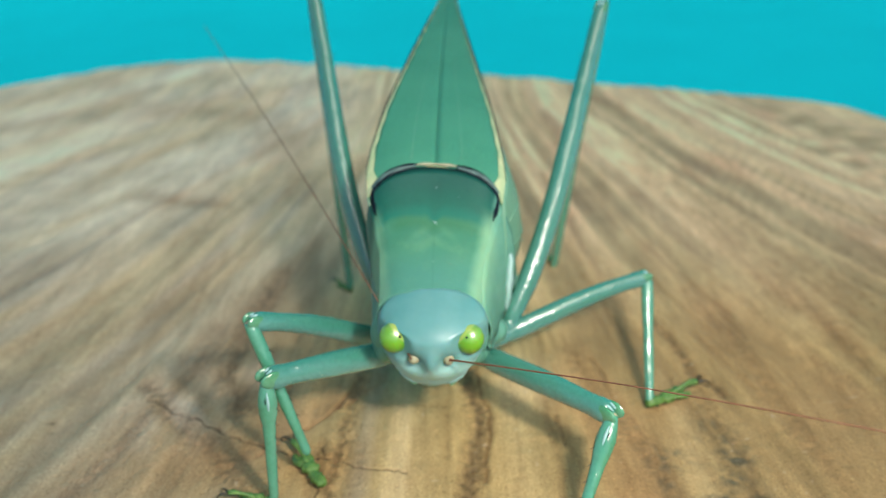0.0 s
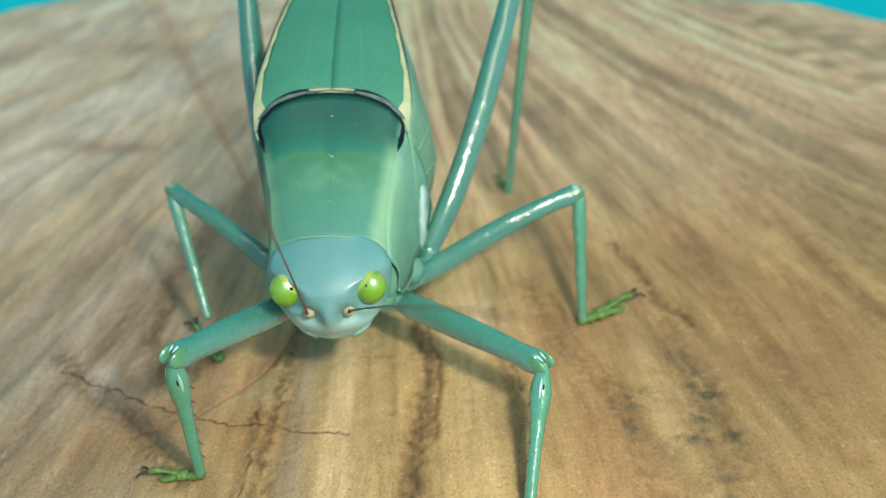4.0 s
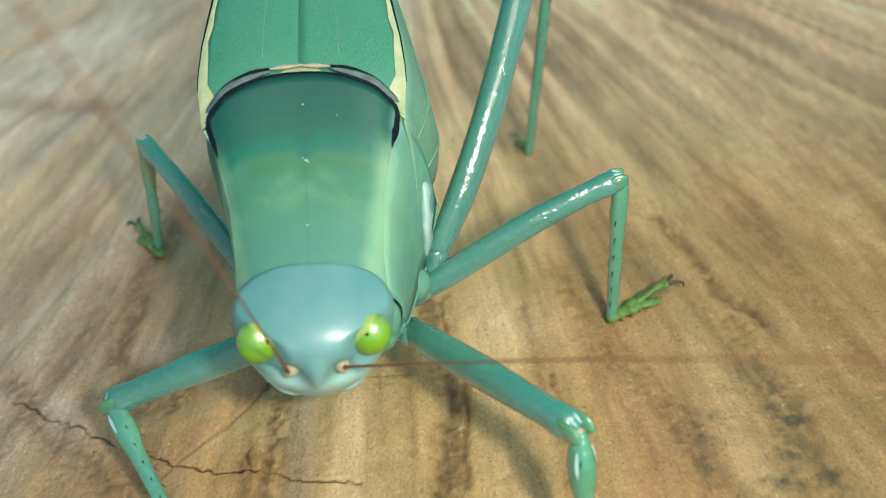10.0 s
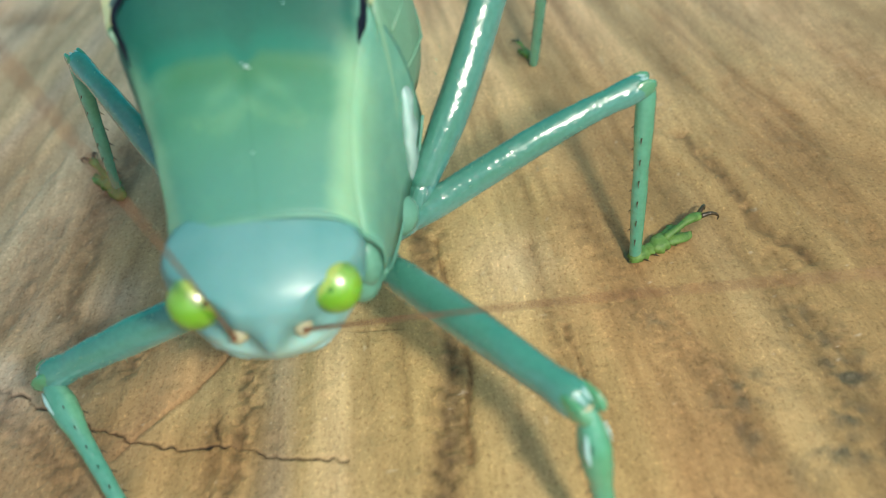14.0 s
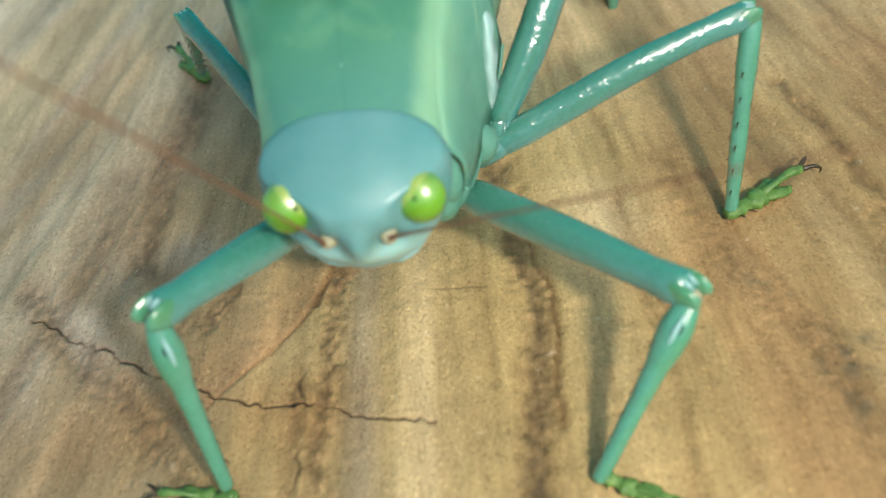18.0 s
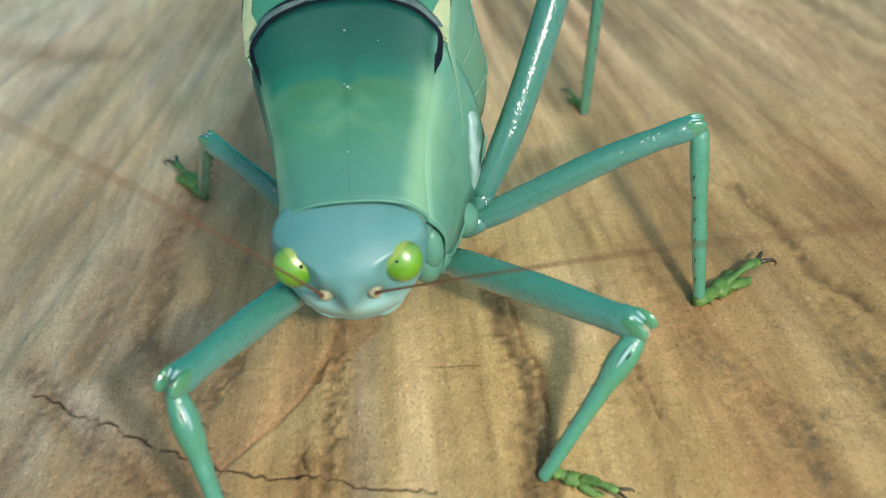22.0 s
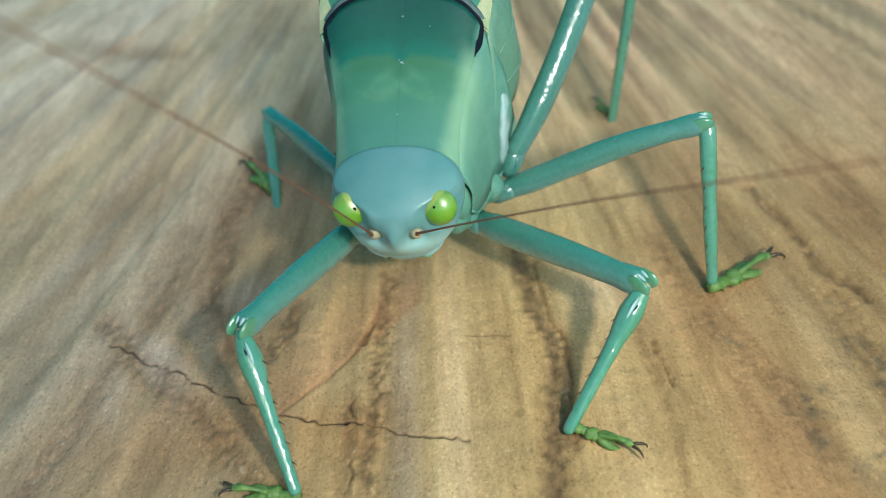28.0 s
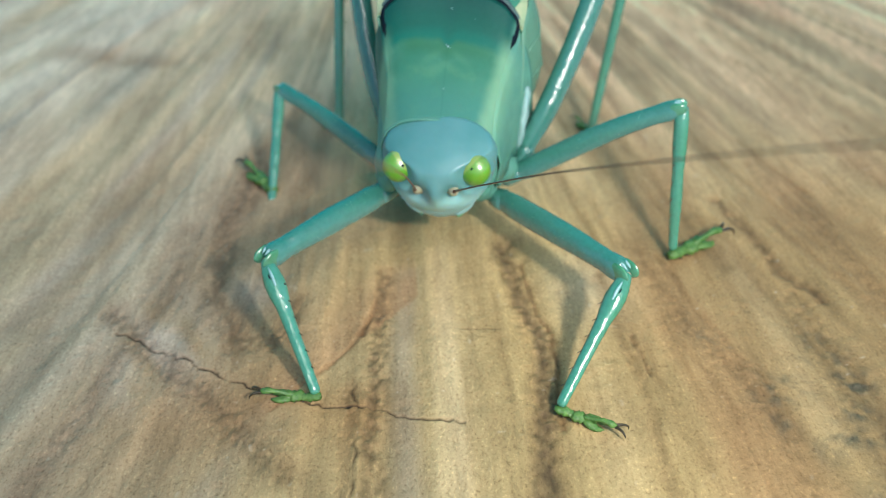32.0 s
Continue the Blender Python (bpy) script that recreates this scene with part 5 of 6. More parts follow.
SKULL = [
    (0, -0.00070, -0.05112, 0.01286, -1.99, 1.60, -2.20),
    (0.5, -0.00078, -0.04995, 0.01194, -2.29, 2.50, -1.67),
    (1, -0.00056, -0.04984, 0.01180, -2.00, 2.19, -1.17),
    (1.5, -0.00115, -0.05094, 0.01220, -1.40, 1.85, -1.56),
    (2, -0.00157, -0.04952, 0.01213, -1.22, 2.14, -1.15),
    (2.5, -0.00253, -0.04882, 0.01225, -1.21, 2.74, -2.56),
    (3, -0.00190, -0.04989, 0.01204, -1.01, 2.68, -2.00),
    (3.5, -0.00399, -0.04902, 0.01266, -1.25, 2.62, -0.88),
    (4, -0.00333, -0.05012, 0.01230, -1.90, 2.98, -1.12),
    (4.5, -0.00312, -0.05198, 0.01308, -2.30, 2.15, -1.76),
    (5, -0.00340, -0.05173, 0.01301, -2.16, 2.80, -1.11),
    (5.5, -0.00402, -0.05118, 0.01284, -1.83, 4.22, 0.32),
    (6, -0.00464, -0.05063, 0.01268, -1.47, 5.64, 1.75),
    (6.5, -0.00492, -0.05039, 0.01260, -1.29, 6.28, 2.41),
    (7, -0.00445, -0.05079, 0.01219, -1.15, 7.24, 3.67),
    (7.5, -0.00433, -0.05099, 0.01202, -1.57, 6.78, 4.06),
    (8, -0.00422, -0.05071, 0.01215, -2.80, 6.80, 3.19),
    (8.5, -0.00420, -0.05096, 0.01225, -3.96, 7.14, 2.64),
    (9, -0.00428, -0.05103, 0.01237, -4.41, 7.26, 2.58),
    (9.5, -0.00400, -0.05130, 0.01238, -4.42, 7.73, 3.23),
    (10, -0.00408, -0.05169, 0.01251, -4.50, 7.70, 3.60),
    (10.5, -0.00410, -0.05170, 0.01257, -4.74, 8.25, 3.56),
    (11, -0.00391, -0.05147, 0.01231, -5.37, 8.74, 4.09),
    (11.5, -0.00414, -0.05075, 0.01198, -6.07, 10.47, 4.25),
    (12, -0.00473, -0.05044, 0.01160, -6.22, 9.49, 3.99),
    (12.5, -0.00457, -0.05152, 0.01234, -4.77, 9.95, 5.29),
    (13, -0.00467, -0.05167, 0.01313, -3.79, 7.05, 3.91),
    (13.5, -0.00455, -0.05183, 0.01332, -3.40, 6.51, 3.05),
    (14, -0.00456, -0.05162, 0.01323, -3.09, 6.38, 3.47),
    (14.5, -0.00382, -0.05097, 0.01307, -3.17, 5.90, 2.95),
    (15, -0.00390, -0.05044, 0.01294, -3.22, 5.60, 2.62),
    (15.5, -0.00410, -0.04928, 0.01264, -3.33, 4.95, 1.89),
    (16, -0.00429, -0.04811, 0.01235, -3.43, 4.29, 1.16),
    (16.5, -0.00437, -0.04759, 0.01221, -3.48, 3.99, 0.82),
    (17, -0.00529, -0.04612, 0.01235, -3.55, 3.61, 0.15),
    (17.5, -0.00515, -0.04694, 0.01242, -3.65, 3.70, -1.05),
    (18, -0.00506, -0.04798, 0.01292, -3.72, 3.47, -1.56),
    (18.5, -0.00559, -0.04685, 0.01291, -3.77, 2.69, -1.45),
    (19, -0.00531, -0.04678, 0.01266, -3.83, 2.11, -1.52),
    (19.5, -0.00517, -0.04710, 0.01243, -3.91, 1.99, -2.35),
    (20, -0.00660, -0.04547, 0.01183, -4.01, 2.04, -3.74),
    (20.5, -0.00593, -0.04497, 0.01082, -4.09, 1.73, -4.28),
    (21, -0.00614, -0.04419, 0.01058, -4.19, 1.10, -4.20),
    (21.5, -0.00634, -0.04427, 0.01091, -3.84, 1.02, -3.96),
    (22, -0.00682, -0.04370, 0.01063, -3.74, 2.21, -3.70),
    (22.5, -0.00643, -0.04398, 0.01084, -3.34, 1.41, -4.39),
    (23, -0.00707, -0.04252, 0.01068, -2.85, 0.94, -5.09),
    (23.5, -0.00693, -0.04172, 0.01067, -1.82, 0.29, -5.39),
    (24, -0.00746, -0.04097, 0.01048, -0.93, 0.78, -4.33),
    (24.5, -0.00801, -0.04046, 0.01066, -0.44, 1.58, -4.83),
    (25, -0.00773, -0.04076, 0.01063, -0.38, 0.66, -5.15),
    (25.5, -0.00824, -0.04071, 0.01096, -0.39, 1.18, -5.63),
    (26, -0.00822, -0.04068, 0.01091, -0.56, 0.87, -5.99),
    (26.5, -0.00817, -0.04060, 0.01081, -0.94, 0.18, -6.78),
    (27, -0.00812, -0.04053, 0.01070, -1.30, -0.52, -7.57),
    (27.5, -0.00810, -0.04049, 0.01066, -1.46, -0.83, -7.93),
    (28, -0.00718, -0.04095, 0.01067, -1.47, -1.64, -8.22),
    (28.5, -0.00793, -0.03987, 0.01043, -1.79, -0.86, -9.26),
    (29, -0.00757, -0.03988, 0.01083, -0.84, -0.42, -7.14),
    (29.5, -0.00807, -0.03781, 0.01106, -1.04, -0.25, -9.14),
    (30, -0.00523, -0.03649, 0.01010, -1.25, -0.33, -10.11),
    (30.5, -0.00444, -0.03624, 0.00994, -1.11, -0.10, -10.56),
    (31, -0.00483, -0.03527, 0.01046, -1.09, 0.25, -11.65),
    (31.5, -0.00428, -0.03534, 0.01030, -1.18, -0.07, -12.15),
    (32, -0.00394, -0.03574, 0.01043, -1.02, -0.36, -11.84),
]
# each row: time, knee and heel in millimetres
FORE_LEFT = [
    (0, -14.34, -53.84, 11.34, -14.66, -56.07, 0.50),
    (0.5, -13.95, -54.50, 11.09, -14.66, -56.07, 0.50),
    (1, -13.57, -54.83, 11.01, -14.66, -56.07, 0.50),
    (1.5, -13.40, -56.18, 11.20, -14.66, -56.07, 0.50),
    (2, -13.87, -55.35, 10.97, -14.66, -56.07, 0.50),
    (2.5, -14.29, -54.95, 10.84, -14.66, -56.07, 0.50),
    (3, -13.64, -55.61, 11.17, -14.66, -56.07, 0.50),
    (3.5, -14.48, -55.10, 11.30, -14.66, -56.07, 0.50),
    (4, -14.02, -55.53, 11.55, -14.66, -56.07, 0.50),
    (4.5, -13.61, -55.95, 12.02, -14.66, -56.07, 0.50),
    (5, -14.65, -54.34, 11.97, -14.66, -56.07, 0.50),
    (5.5, -17.45, -50.23, 10.23, -14.66, -56.07, 0.50),
    (6, -19.69, -47.31, 6.53, -14.66, -56.07, 0.50),
    (6.5, -20.28, -46.66, 4.87, -14.66, -56.07, 0.50),
    (7, -20.19, -46.71, 4.61, -14.66, -56.07, 0.50),
    (7.5, -20.18, -46.87, 4.56, -14.66, -56.07, 0.50),
    (8, -20.01, -46.69, 4.47, -14.66, -56.07, 0.50),
    (8.5, -19.95, -46.75, 4.37, -14.66, -56.07, 0.50),
    (9, -19.96, -46.71, 4.34, -14.66, -56.07, 0.50),
    (9.5, -19.93, -46.90, 4.43, -14.66, -56.07, 0.50),
    (10, -20.05, -46.95, 4.45, -14.66, -56.07, 0.50),
    (10.5, -20.08, -46.90, 4.34, -14.66, -56.07, 0.50),
    (11, -20.00, -46.96, 4.27, -14.66, -56.07, 0.50),
    (11.5, -19.93, -46.71, 3.90, -14.66, -56.07, 0.50),
    (12, -20.18, -46.74, 3.79, -14.66, -56.07, 0.50),
    (12.5, -20.39, -46.96, 4.08, -14.66, -56.07, 0.50),
    (13, -20.34, -47.09, 4.37, -14.66, -56.07, 0.50),
    (13.5, -20.25, -47.19, 4.50, -14.66, -56.07, 0.50),
    (14, -20.34, -47.12, 4.38, -14.66, -56.07, 0.50),
    (14.5, -19.23, -46.75, 4.14, -14.66, -56.07, 0.50),
    (15, -18.80, -47.10, 5.51, -14.66, -56.07, 0.50),
    (15.5, -17.47, -48.62, 8.47, -14.66, -56.07, 0.50),
    (16, -15.85, -50.88, 10.62, -14.66, -56.07, 0.50),
    (16.5, -15.16, -51.95, 11.24, -14.66, -56.07, 0.50),
    (17, -15.28, -51.42, 10.94, -14.66, -56.07, 0.50),
    (17.5, -15.25, -51.53, 11.12, -14.66, -56.07, 0.50),
    (18, -14.98, -51.91, 11.51, -14.66, -56.07, 0.50),
    (18.5, -15.25, -51.44, 11.12, -14.66, -56.07, 0.50),
    (19, -15.36, -51.22, 11.00, -14.66, -56.07, 0.50),
    (19.5, -15.46, -51.01, 10.96, -14.66, -56.07, 0.50),
    (20, -15.96, -50.32, 10.46, -14.66, -56.07, 0.50),
    (20.5, -15.94, -50.35, 10.06, -14.66, -56.07, 0.50),
    (21, -16.27, -50.19, 9.60, -14.66, -56.07, 0.50),
    (21.5, -16.28, -50.27, 9.71, -14.66, -56.07, 0.50),
    (22, -16.59, -50.03, 9.41, -14.66, -56.07, 0.50),
    (22.5, -16.38, -50.16, 9.50, -14.66, -56.07, 0.50),
    (23, -17.12, -49.21, 8.43, -14.66, -56.07, 0.50),
    (23.5, -17.34, -48.49, 7.77, -14.66, -56.07, 0.50),
    (24, -17.55, -48.19, 7.48, -14.66, -56.07, 0.50),
    (24.5, -17.86, -47.79, 7.23, -14.66, -56.07, 0.50),
    (25, -17.63, -47.99, 7.47, -14.66, -56.07, 0.50),
    (25.5, -17.91, -47.98, 7.39, -14.66, -56.07, 0.50),
    (26, -17.96, -47.94, 7.33, -14.66, -56.07, 0.50),
    (26.5, -18.09, -47.84, 7.21, -14.66, -56.07, 0.50),
    (27, -18.21, -47.74, 7.08, -14.66, -56.07, 0.50),
    (27.5, -18.27, -47.69, 7.02, -14.66, -56.07, 0.50),
    (28, -17.87, -47.77, 7.07, -14.66, -56.07, 0.50),
    (28.5, -18.51, -47.39, 6.27, -14.66, -56.07, 0.50),
    (29, -18.36, -47.39, 6.66, -14.66, -56.07, 0.50),
    (29.5, -18.51, -45.74, 6.11, -14.60, -54.88, 0.50),
    (30, -17.59, -43.75, 5.79, -13.71, -53.21, 0.50),
    (30.5, -17.37, -43.03, 6.02, -13.36, -52.24, 0.50),
    (31, -18.32, -40.54, 6.83, -14.08, -49.00, 0.50),
    (31.5, -18.22, -40.38, 6.54, -14.27, -49.14, 0.50),
    (32, -17.76, -41.02, 6.60, -14.12, -49.81, 0.50),
]
FORE_RIGHT = [
    (0, 13.79, -56.15, 8.59, 9.87, -62.16, 0.50),
    (0.5, 13.95, -55.19, 7.77, 9.87, -62.16, 0.50),
    (1, 14.04, -55.22, 7.45, 9.87, -62.16, 0.50),
    (1.5, 13.73, -55.92, 7.86, 9.87, -62.16, 0.50),
    (2, 13.35, -54.67, 7.11, 9.87, -62.16, 0.50),
    (2.5, 12.64, -54.19, 6.79, 9.87, -62.16, 0.50),
    (3, 13.24, -54.94, 7.15, 9.87, -62.16, 0.50),
    (3.5, 11.50, -53.85, 6.53, 9.87, -62.16, 0.50),
    (4, 12.16, -54.88, 7.04, 9.87, -62.16, 0.50),
    (4.5, 12.00, -57.27, 9.02, 9.87, -62.16, 0.50),
    (5, 11.74, -57.19, 8.90, 9.87, -62.16, 0.50),
    (5.5, 11.17, -57.02, 8.60, 9.87, -62.16, 0.50),
    (6, 10.60, -56.87, 8.28, 9.87, -62.16, 0.50),
    (6.5, 10.33, -56.81, 8.12, 9.87, -62.16, 0.50),
    (7, 10.72, -57.17, 8.44, 9.87, -62.16, 0.50),
    (7.5, 10.63, -57.24, 8.65, 9.87, -62.16, 0.50),
    (8, 10.19, -57.41, 8.86, 9.87, -62.16, 0.50),
    (8.5, 10.22, -57.56, 8.99, 9.87, -62.16, 0.50),
    (9, 9.77, -57.57, 9.18, 9.87, -62.16, 0.50),
    (9.5, 10.12, -57.68, 9.24, 9.87, -62.16, 0.50),
    (10, 9.90, -58.10, 9.46, 9.87, -62.16, 0.50),
    (10.5, 9.72, -58.10, 9.57, 9.87, -62.16, 0.50),
    (11, 9.64, -58.00, 9.45, 9.87, -62.16, 0.50),
    (11.5, 9.26, -57.49, 9.25, 9.87, -62.16, 0.50),
    (12, 9.00, -57.17, 9.03, 9.87, -62.16, 0.50),
    (12.5, 9.45, -57.97, 9.41, 9.87, -62.16, 0.50),
    (13, 9.08, -57.85, 9.62, 9.87, -62.16, 0.50),
    (13.5, 9.06, -57.94, 9.80, 9.87, -62.16, 0.50),
    (14, 8.98, -57.79, 9.76, 9.87, -62.16, 0.50),
    (14.5, 9.23, -56.88, 9.41, 9.87, -62.16, 0.50),
    (15, 9.38, -56.31, 9.18, 9.87, -62.16, 0.50),
    (15.5, 9.90, -54.29, 9.58, 8.17, -61.28, 1.65),
    (16, 10.10, -53.70, 8.34, 6.47, -60.40, 0.50),
    (16.5, 10.20, -53.23, 8.01, 6.47, -60.40, 0.50),
    (17, 10.57, -50.85, 7.90, 4.36, -57.40, 0.50),
    (17.5, 10.23, -51.95, 8.58, 4.67, -56.23, 0.50),
    (18, 10.06, -52.85, 8.82, 5.02, -57.34, 0.50),
    (18.5, 9.92, -51.33, 8.73, 4.10, -55.20, 0.50),
    (19, 10.04, -50.77, 9.07, 3.49, -52.63, 0.50),
    (19.5, 9.98, -50.83, 9.20, 3.49, -52.63, 0.50),
    (20, 9.50, -49.90, 8.95, 3.49, -52.63, 0.50),
    (20.5, 9.86, -50.17, 8.67, 3.49, -52.63, 0.50),
    (21, 9.72, -49.86, 8.42, 3.49, -52.63, 0.50),
    (21.5, 9.59, -49.77, 8.49, 3.49, -52.63, 0.50),
    (22, 9.33, -49.32, 8.34, 3.49, -52.63, 0.50),
    (22.5, 9.54, -49.57, 8.39, 3.49, -52.63, 0.50),
    (23, 9.25, -48.47, 7.77, 3.49, -52.63, 0.50),
    (23.5, 9.72, -47.71, 7.00, 3.49, -52.63, 0.50),
    (24, 9.75, -46.63, 6.12, 3.49, -52.63, 0.50),
    (24.5, 9.56, -46.01, 5.87, 3.49, -52.63, 0.50),
    (25, 9.70, -46.52, 6.09, 3.49, -52.63, 0.50),
    (25.5, 9.12, -46.18, 6.23, 3.49, -52.63, 0.50),
    (26, 9.06, -46.20, 6.35, 3.49, -52.63, 0.50),
    (26.5, 8.90, -46.27, 6.62, 3.49, -52.63, 0.50),
    (27, 8.74, -46.34, 6.88, 3.49, -52.63, 0.50),
    (27.5, 8.66, -46.37, 6.99, 3.49, -52.63, 0.50),
    (28, 9.08, -47.13, 7.46, 3.49, -52.63, 0.50),
    (28.5, 8.54, -46.10, 6.89, 3.49, -52.63, 0.50),
    (29, 9.02, -45.99, 6.92, 3.49, -52.63, 0.50),
    (29.5, 8.70, -44.73, 6.38, 3.49, -52.63, 0.50),
    (30, 9.85, -45.18, 6.32, 3.49, -52.63, 0.50),
    (30.5, 9.97, -45.31, 6.30, 3.49, -52.63, 0.50),
    (31, 9.31, -44.68, 6.23, 3.49, -52.63, 0.50),
    (31.5, 9.49, -44.91, 6.30, 3.49, -52.63, 0.50),
    (32, 9.71, -45.24, 6.40, 3.49, -52.63, 0.50),
]
MID_LEFT = [
    (0, -15.80, -50.93, 15.11, -10.96, -54.25, 0.50),
    (0.5, -15.93, -50.59, 14.71, -10.85, -54.20, 0.50),
    (1, -15.65, -50.86, 14.63, -10.74, -54.14, 0.50),
    (1.5, -15.55, -51.43, 15.00, -10.62, -54.09, 0.50),
    (2, -15.86, -48.82, 15.77, -12.20, -51.55, 0.50),
    (2.5, -16.22, -44.87, 16.49, -14.02, -46.93, 0.50),
    (3, -15.51, -46.85, 16.37, -13.73, -48.96, 0.50),
    (3.5, -19.93, -32.21, 13.18, -15.53, -42.98, 0.50),
    (4, -19.50, -31.93, 13.11, -15.89, -42.22, 0.50),
    (4.5, -19.32, -33.56, 12.98, -15.37, -43.81, 0.50),
    (5, -19.08, -33.25, 12.26, -15.37, -43.81, 0.50),
    (5.5, -19.76, -27.91, 17.59, -18.84, -34.80, 3.86),
    (6, -19.52, -27.39, 14.68, -22.32, -25.80, 0.50),
    (6.5, -19.68, -26.18, 14.40, -22.32, -25.80, 0.50),
    (7, -19.53, -26.54, 14.28, -22.49, -25.59, 0.50),
    (7.5, -19.44, -27.34, 13.78, -22.69, -25.42, 0.50),
    (8, -19.36, -25.87, 13.92, -23.24, -22.87, 0.50),
    (8.5, -19.05, -26.78, 13.69, -22.81, -24.03, 0.50),
    (9, -19.00, -26.86, 13.65, -22.74, -24.18, 0.50),
    (9.5, -18.87, -27.39, 13.64, -22.48, -24.97, 0.50),
    (10, -19.12, -27.36, 13.81, -22.67, -24.76, 0.50),
    (10.5, -19.00, -27.63, 13.81, -22.36, -25.10, 0.50),
    (11, -18.90, -27.73, 13.77, -22.09, -25.48, 0.50),
    (11.5, -18.86, -26.27, 13.88, -22.76, -23.74, 0.50),
    (12, -18.71, -27.61, 13.28, -21.58, -26.15, 0.50),
    (12.5, -19.20, -27.42, 13.89, -22.38, -25.11, 0.50),
    (13, -19.18, -27.30, 14.07, -22.01, -25.62, 0.50),
    (13.5, -19.01, -27.40, 14.10, -21.91, -25.64, 0.50),
    (14, -19.22, -27.35, 13.96, -22.03, -25.66, 0.50),
    (14.5, -13.66, -24.78, 14.82, -20.07, -28.03, 0.50),
    (15, -14.33, -24.81, 14.58, -20.07, -28.03, 0.50),
    (15.5, -15.34, -24.80, 15.31, -20.54, -25.85, 1.85),
    (16, -17.39, -24.99, 13.34, -21.02, -23.66, 0.50),
    (16.5, -18.09, -25.03, 13.01, -21.02, -23.66, 0.50),
    (17, -18.09, -25.07, 12.51, -21.67, -19.61, 0.50),
    (17.5, -18.09, -25.12, 12.00, -22.32, -15.57, 0.50),
    (18, -18.09, -25.17, 11.49, -22.25, -16.14, 0.50),
    (18.5, -18.09, -25.21, 10.98, -22.18, -16.71, 0.50),
    (19, -18.09, -25.26, 10.47, -22.10, -17.28, 0.50),
    (19.5, -18.09, -25.30, 9.96, -22.03, -17.85, 0.50),
    (20, -18.09, -25.35, 9.46, -21.95, -18.42, 0.50),
    (20.5, -17.55, -26.31, 8.49, -21.88, -18.99, 0.50),
    (21, -17.69, -26.21, 8.95, -21.80, -19.56, 0.50),
    (21.5, -17.73, -26.24, 9.24, -21.73, -20.14, 0.50),
    (22, -17.96, -26.13, 9.51, -21.66, -20.71, 0.50),
    (22.5, -17.74, -26.51, 9.54, -21.58, -21.28, 0.50),
    (23, -18.15, -25.84, 9.94, -21.51, -21.85, 0.50),
    (23.5, -17.87, -25.92, 9.53, -21.30, -21.81, 0.50),
    (24, -18.39, -25.13, 9.61, -21.38, -21.73, 0.50),
    (24.5, -18.73, -23.85, 9.44, -21.54, -21.37, 0.50),
    (25, -18.29, -24.77, 9.38, -21.21, -21.84, 0.50),
    (25.5, -19.19, -23.23, 9.71, -21.84, -20.97, 0.50),
    (26, -19.28, -21.97, 9.92, -21.84, -20.97, 0.50),
    (26.5, -19.98, -17.64, 9.97, -20.95, -21.93, 1.29),
    (27, -21.08, -15.28, 6.36, -20.06, -22.89, 0.50),
    (27.5, -21.33, -14.56, 5.16, -20.06, -22.89, 0.50),
    (28, -20.82, -14.83, 4.49, -19.78, -23.28, 0.50),
    (28.5, -21.18, -14.03, 5.42, -19.89, -22.57, 0.50),
    (29, -21.27, -14.44, 5.40, -20.04, -22.99, 0.50),
    (29.5, -21.40, -13.22, 6.81, -20.13, -22.42, 0.50),
    (30, -19.95, -12.58, 5.85, -19.89, -22.30, 0.50),
    (30.5, -19.46, -12.80, 5.96, -19.83, -22.57, 0.50),
    (31, -19.53, -12.19, 6.86, -19.98, -22.20, 0.50),
    (31.5, -19.25, -12.40, 7.02, -20.01, -22.08, 0.50),
    (32, -19.13, -12.72, 6.93, -19.98, -22.23, 0.50),
]
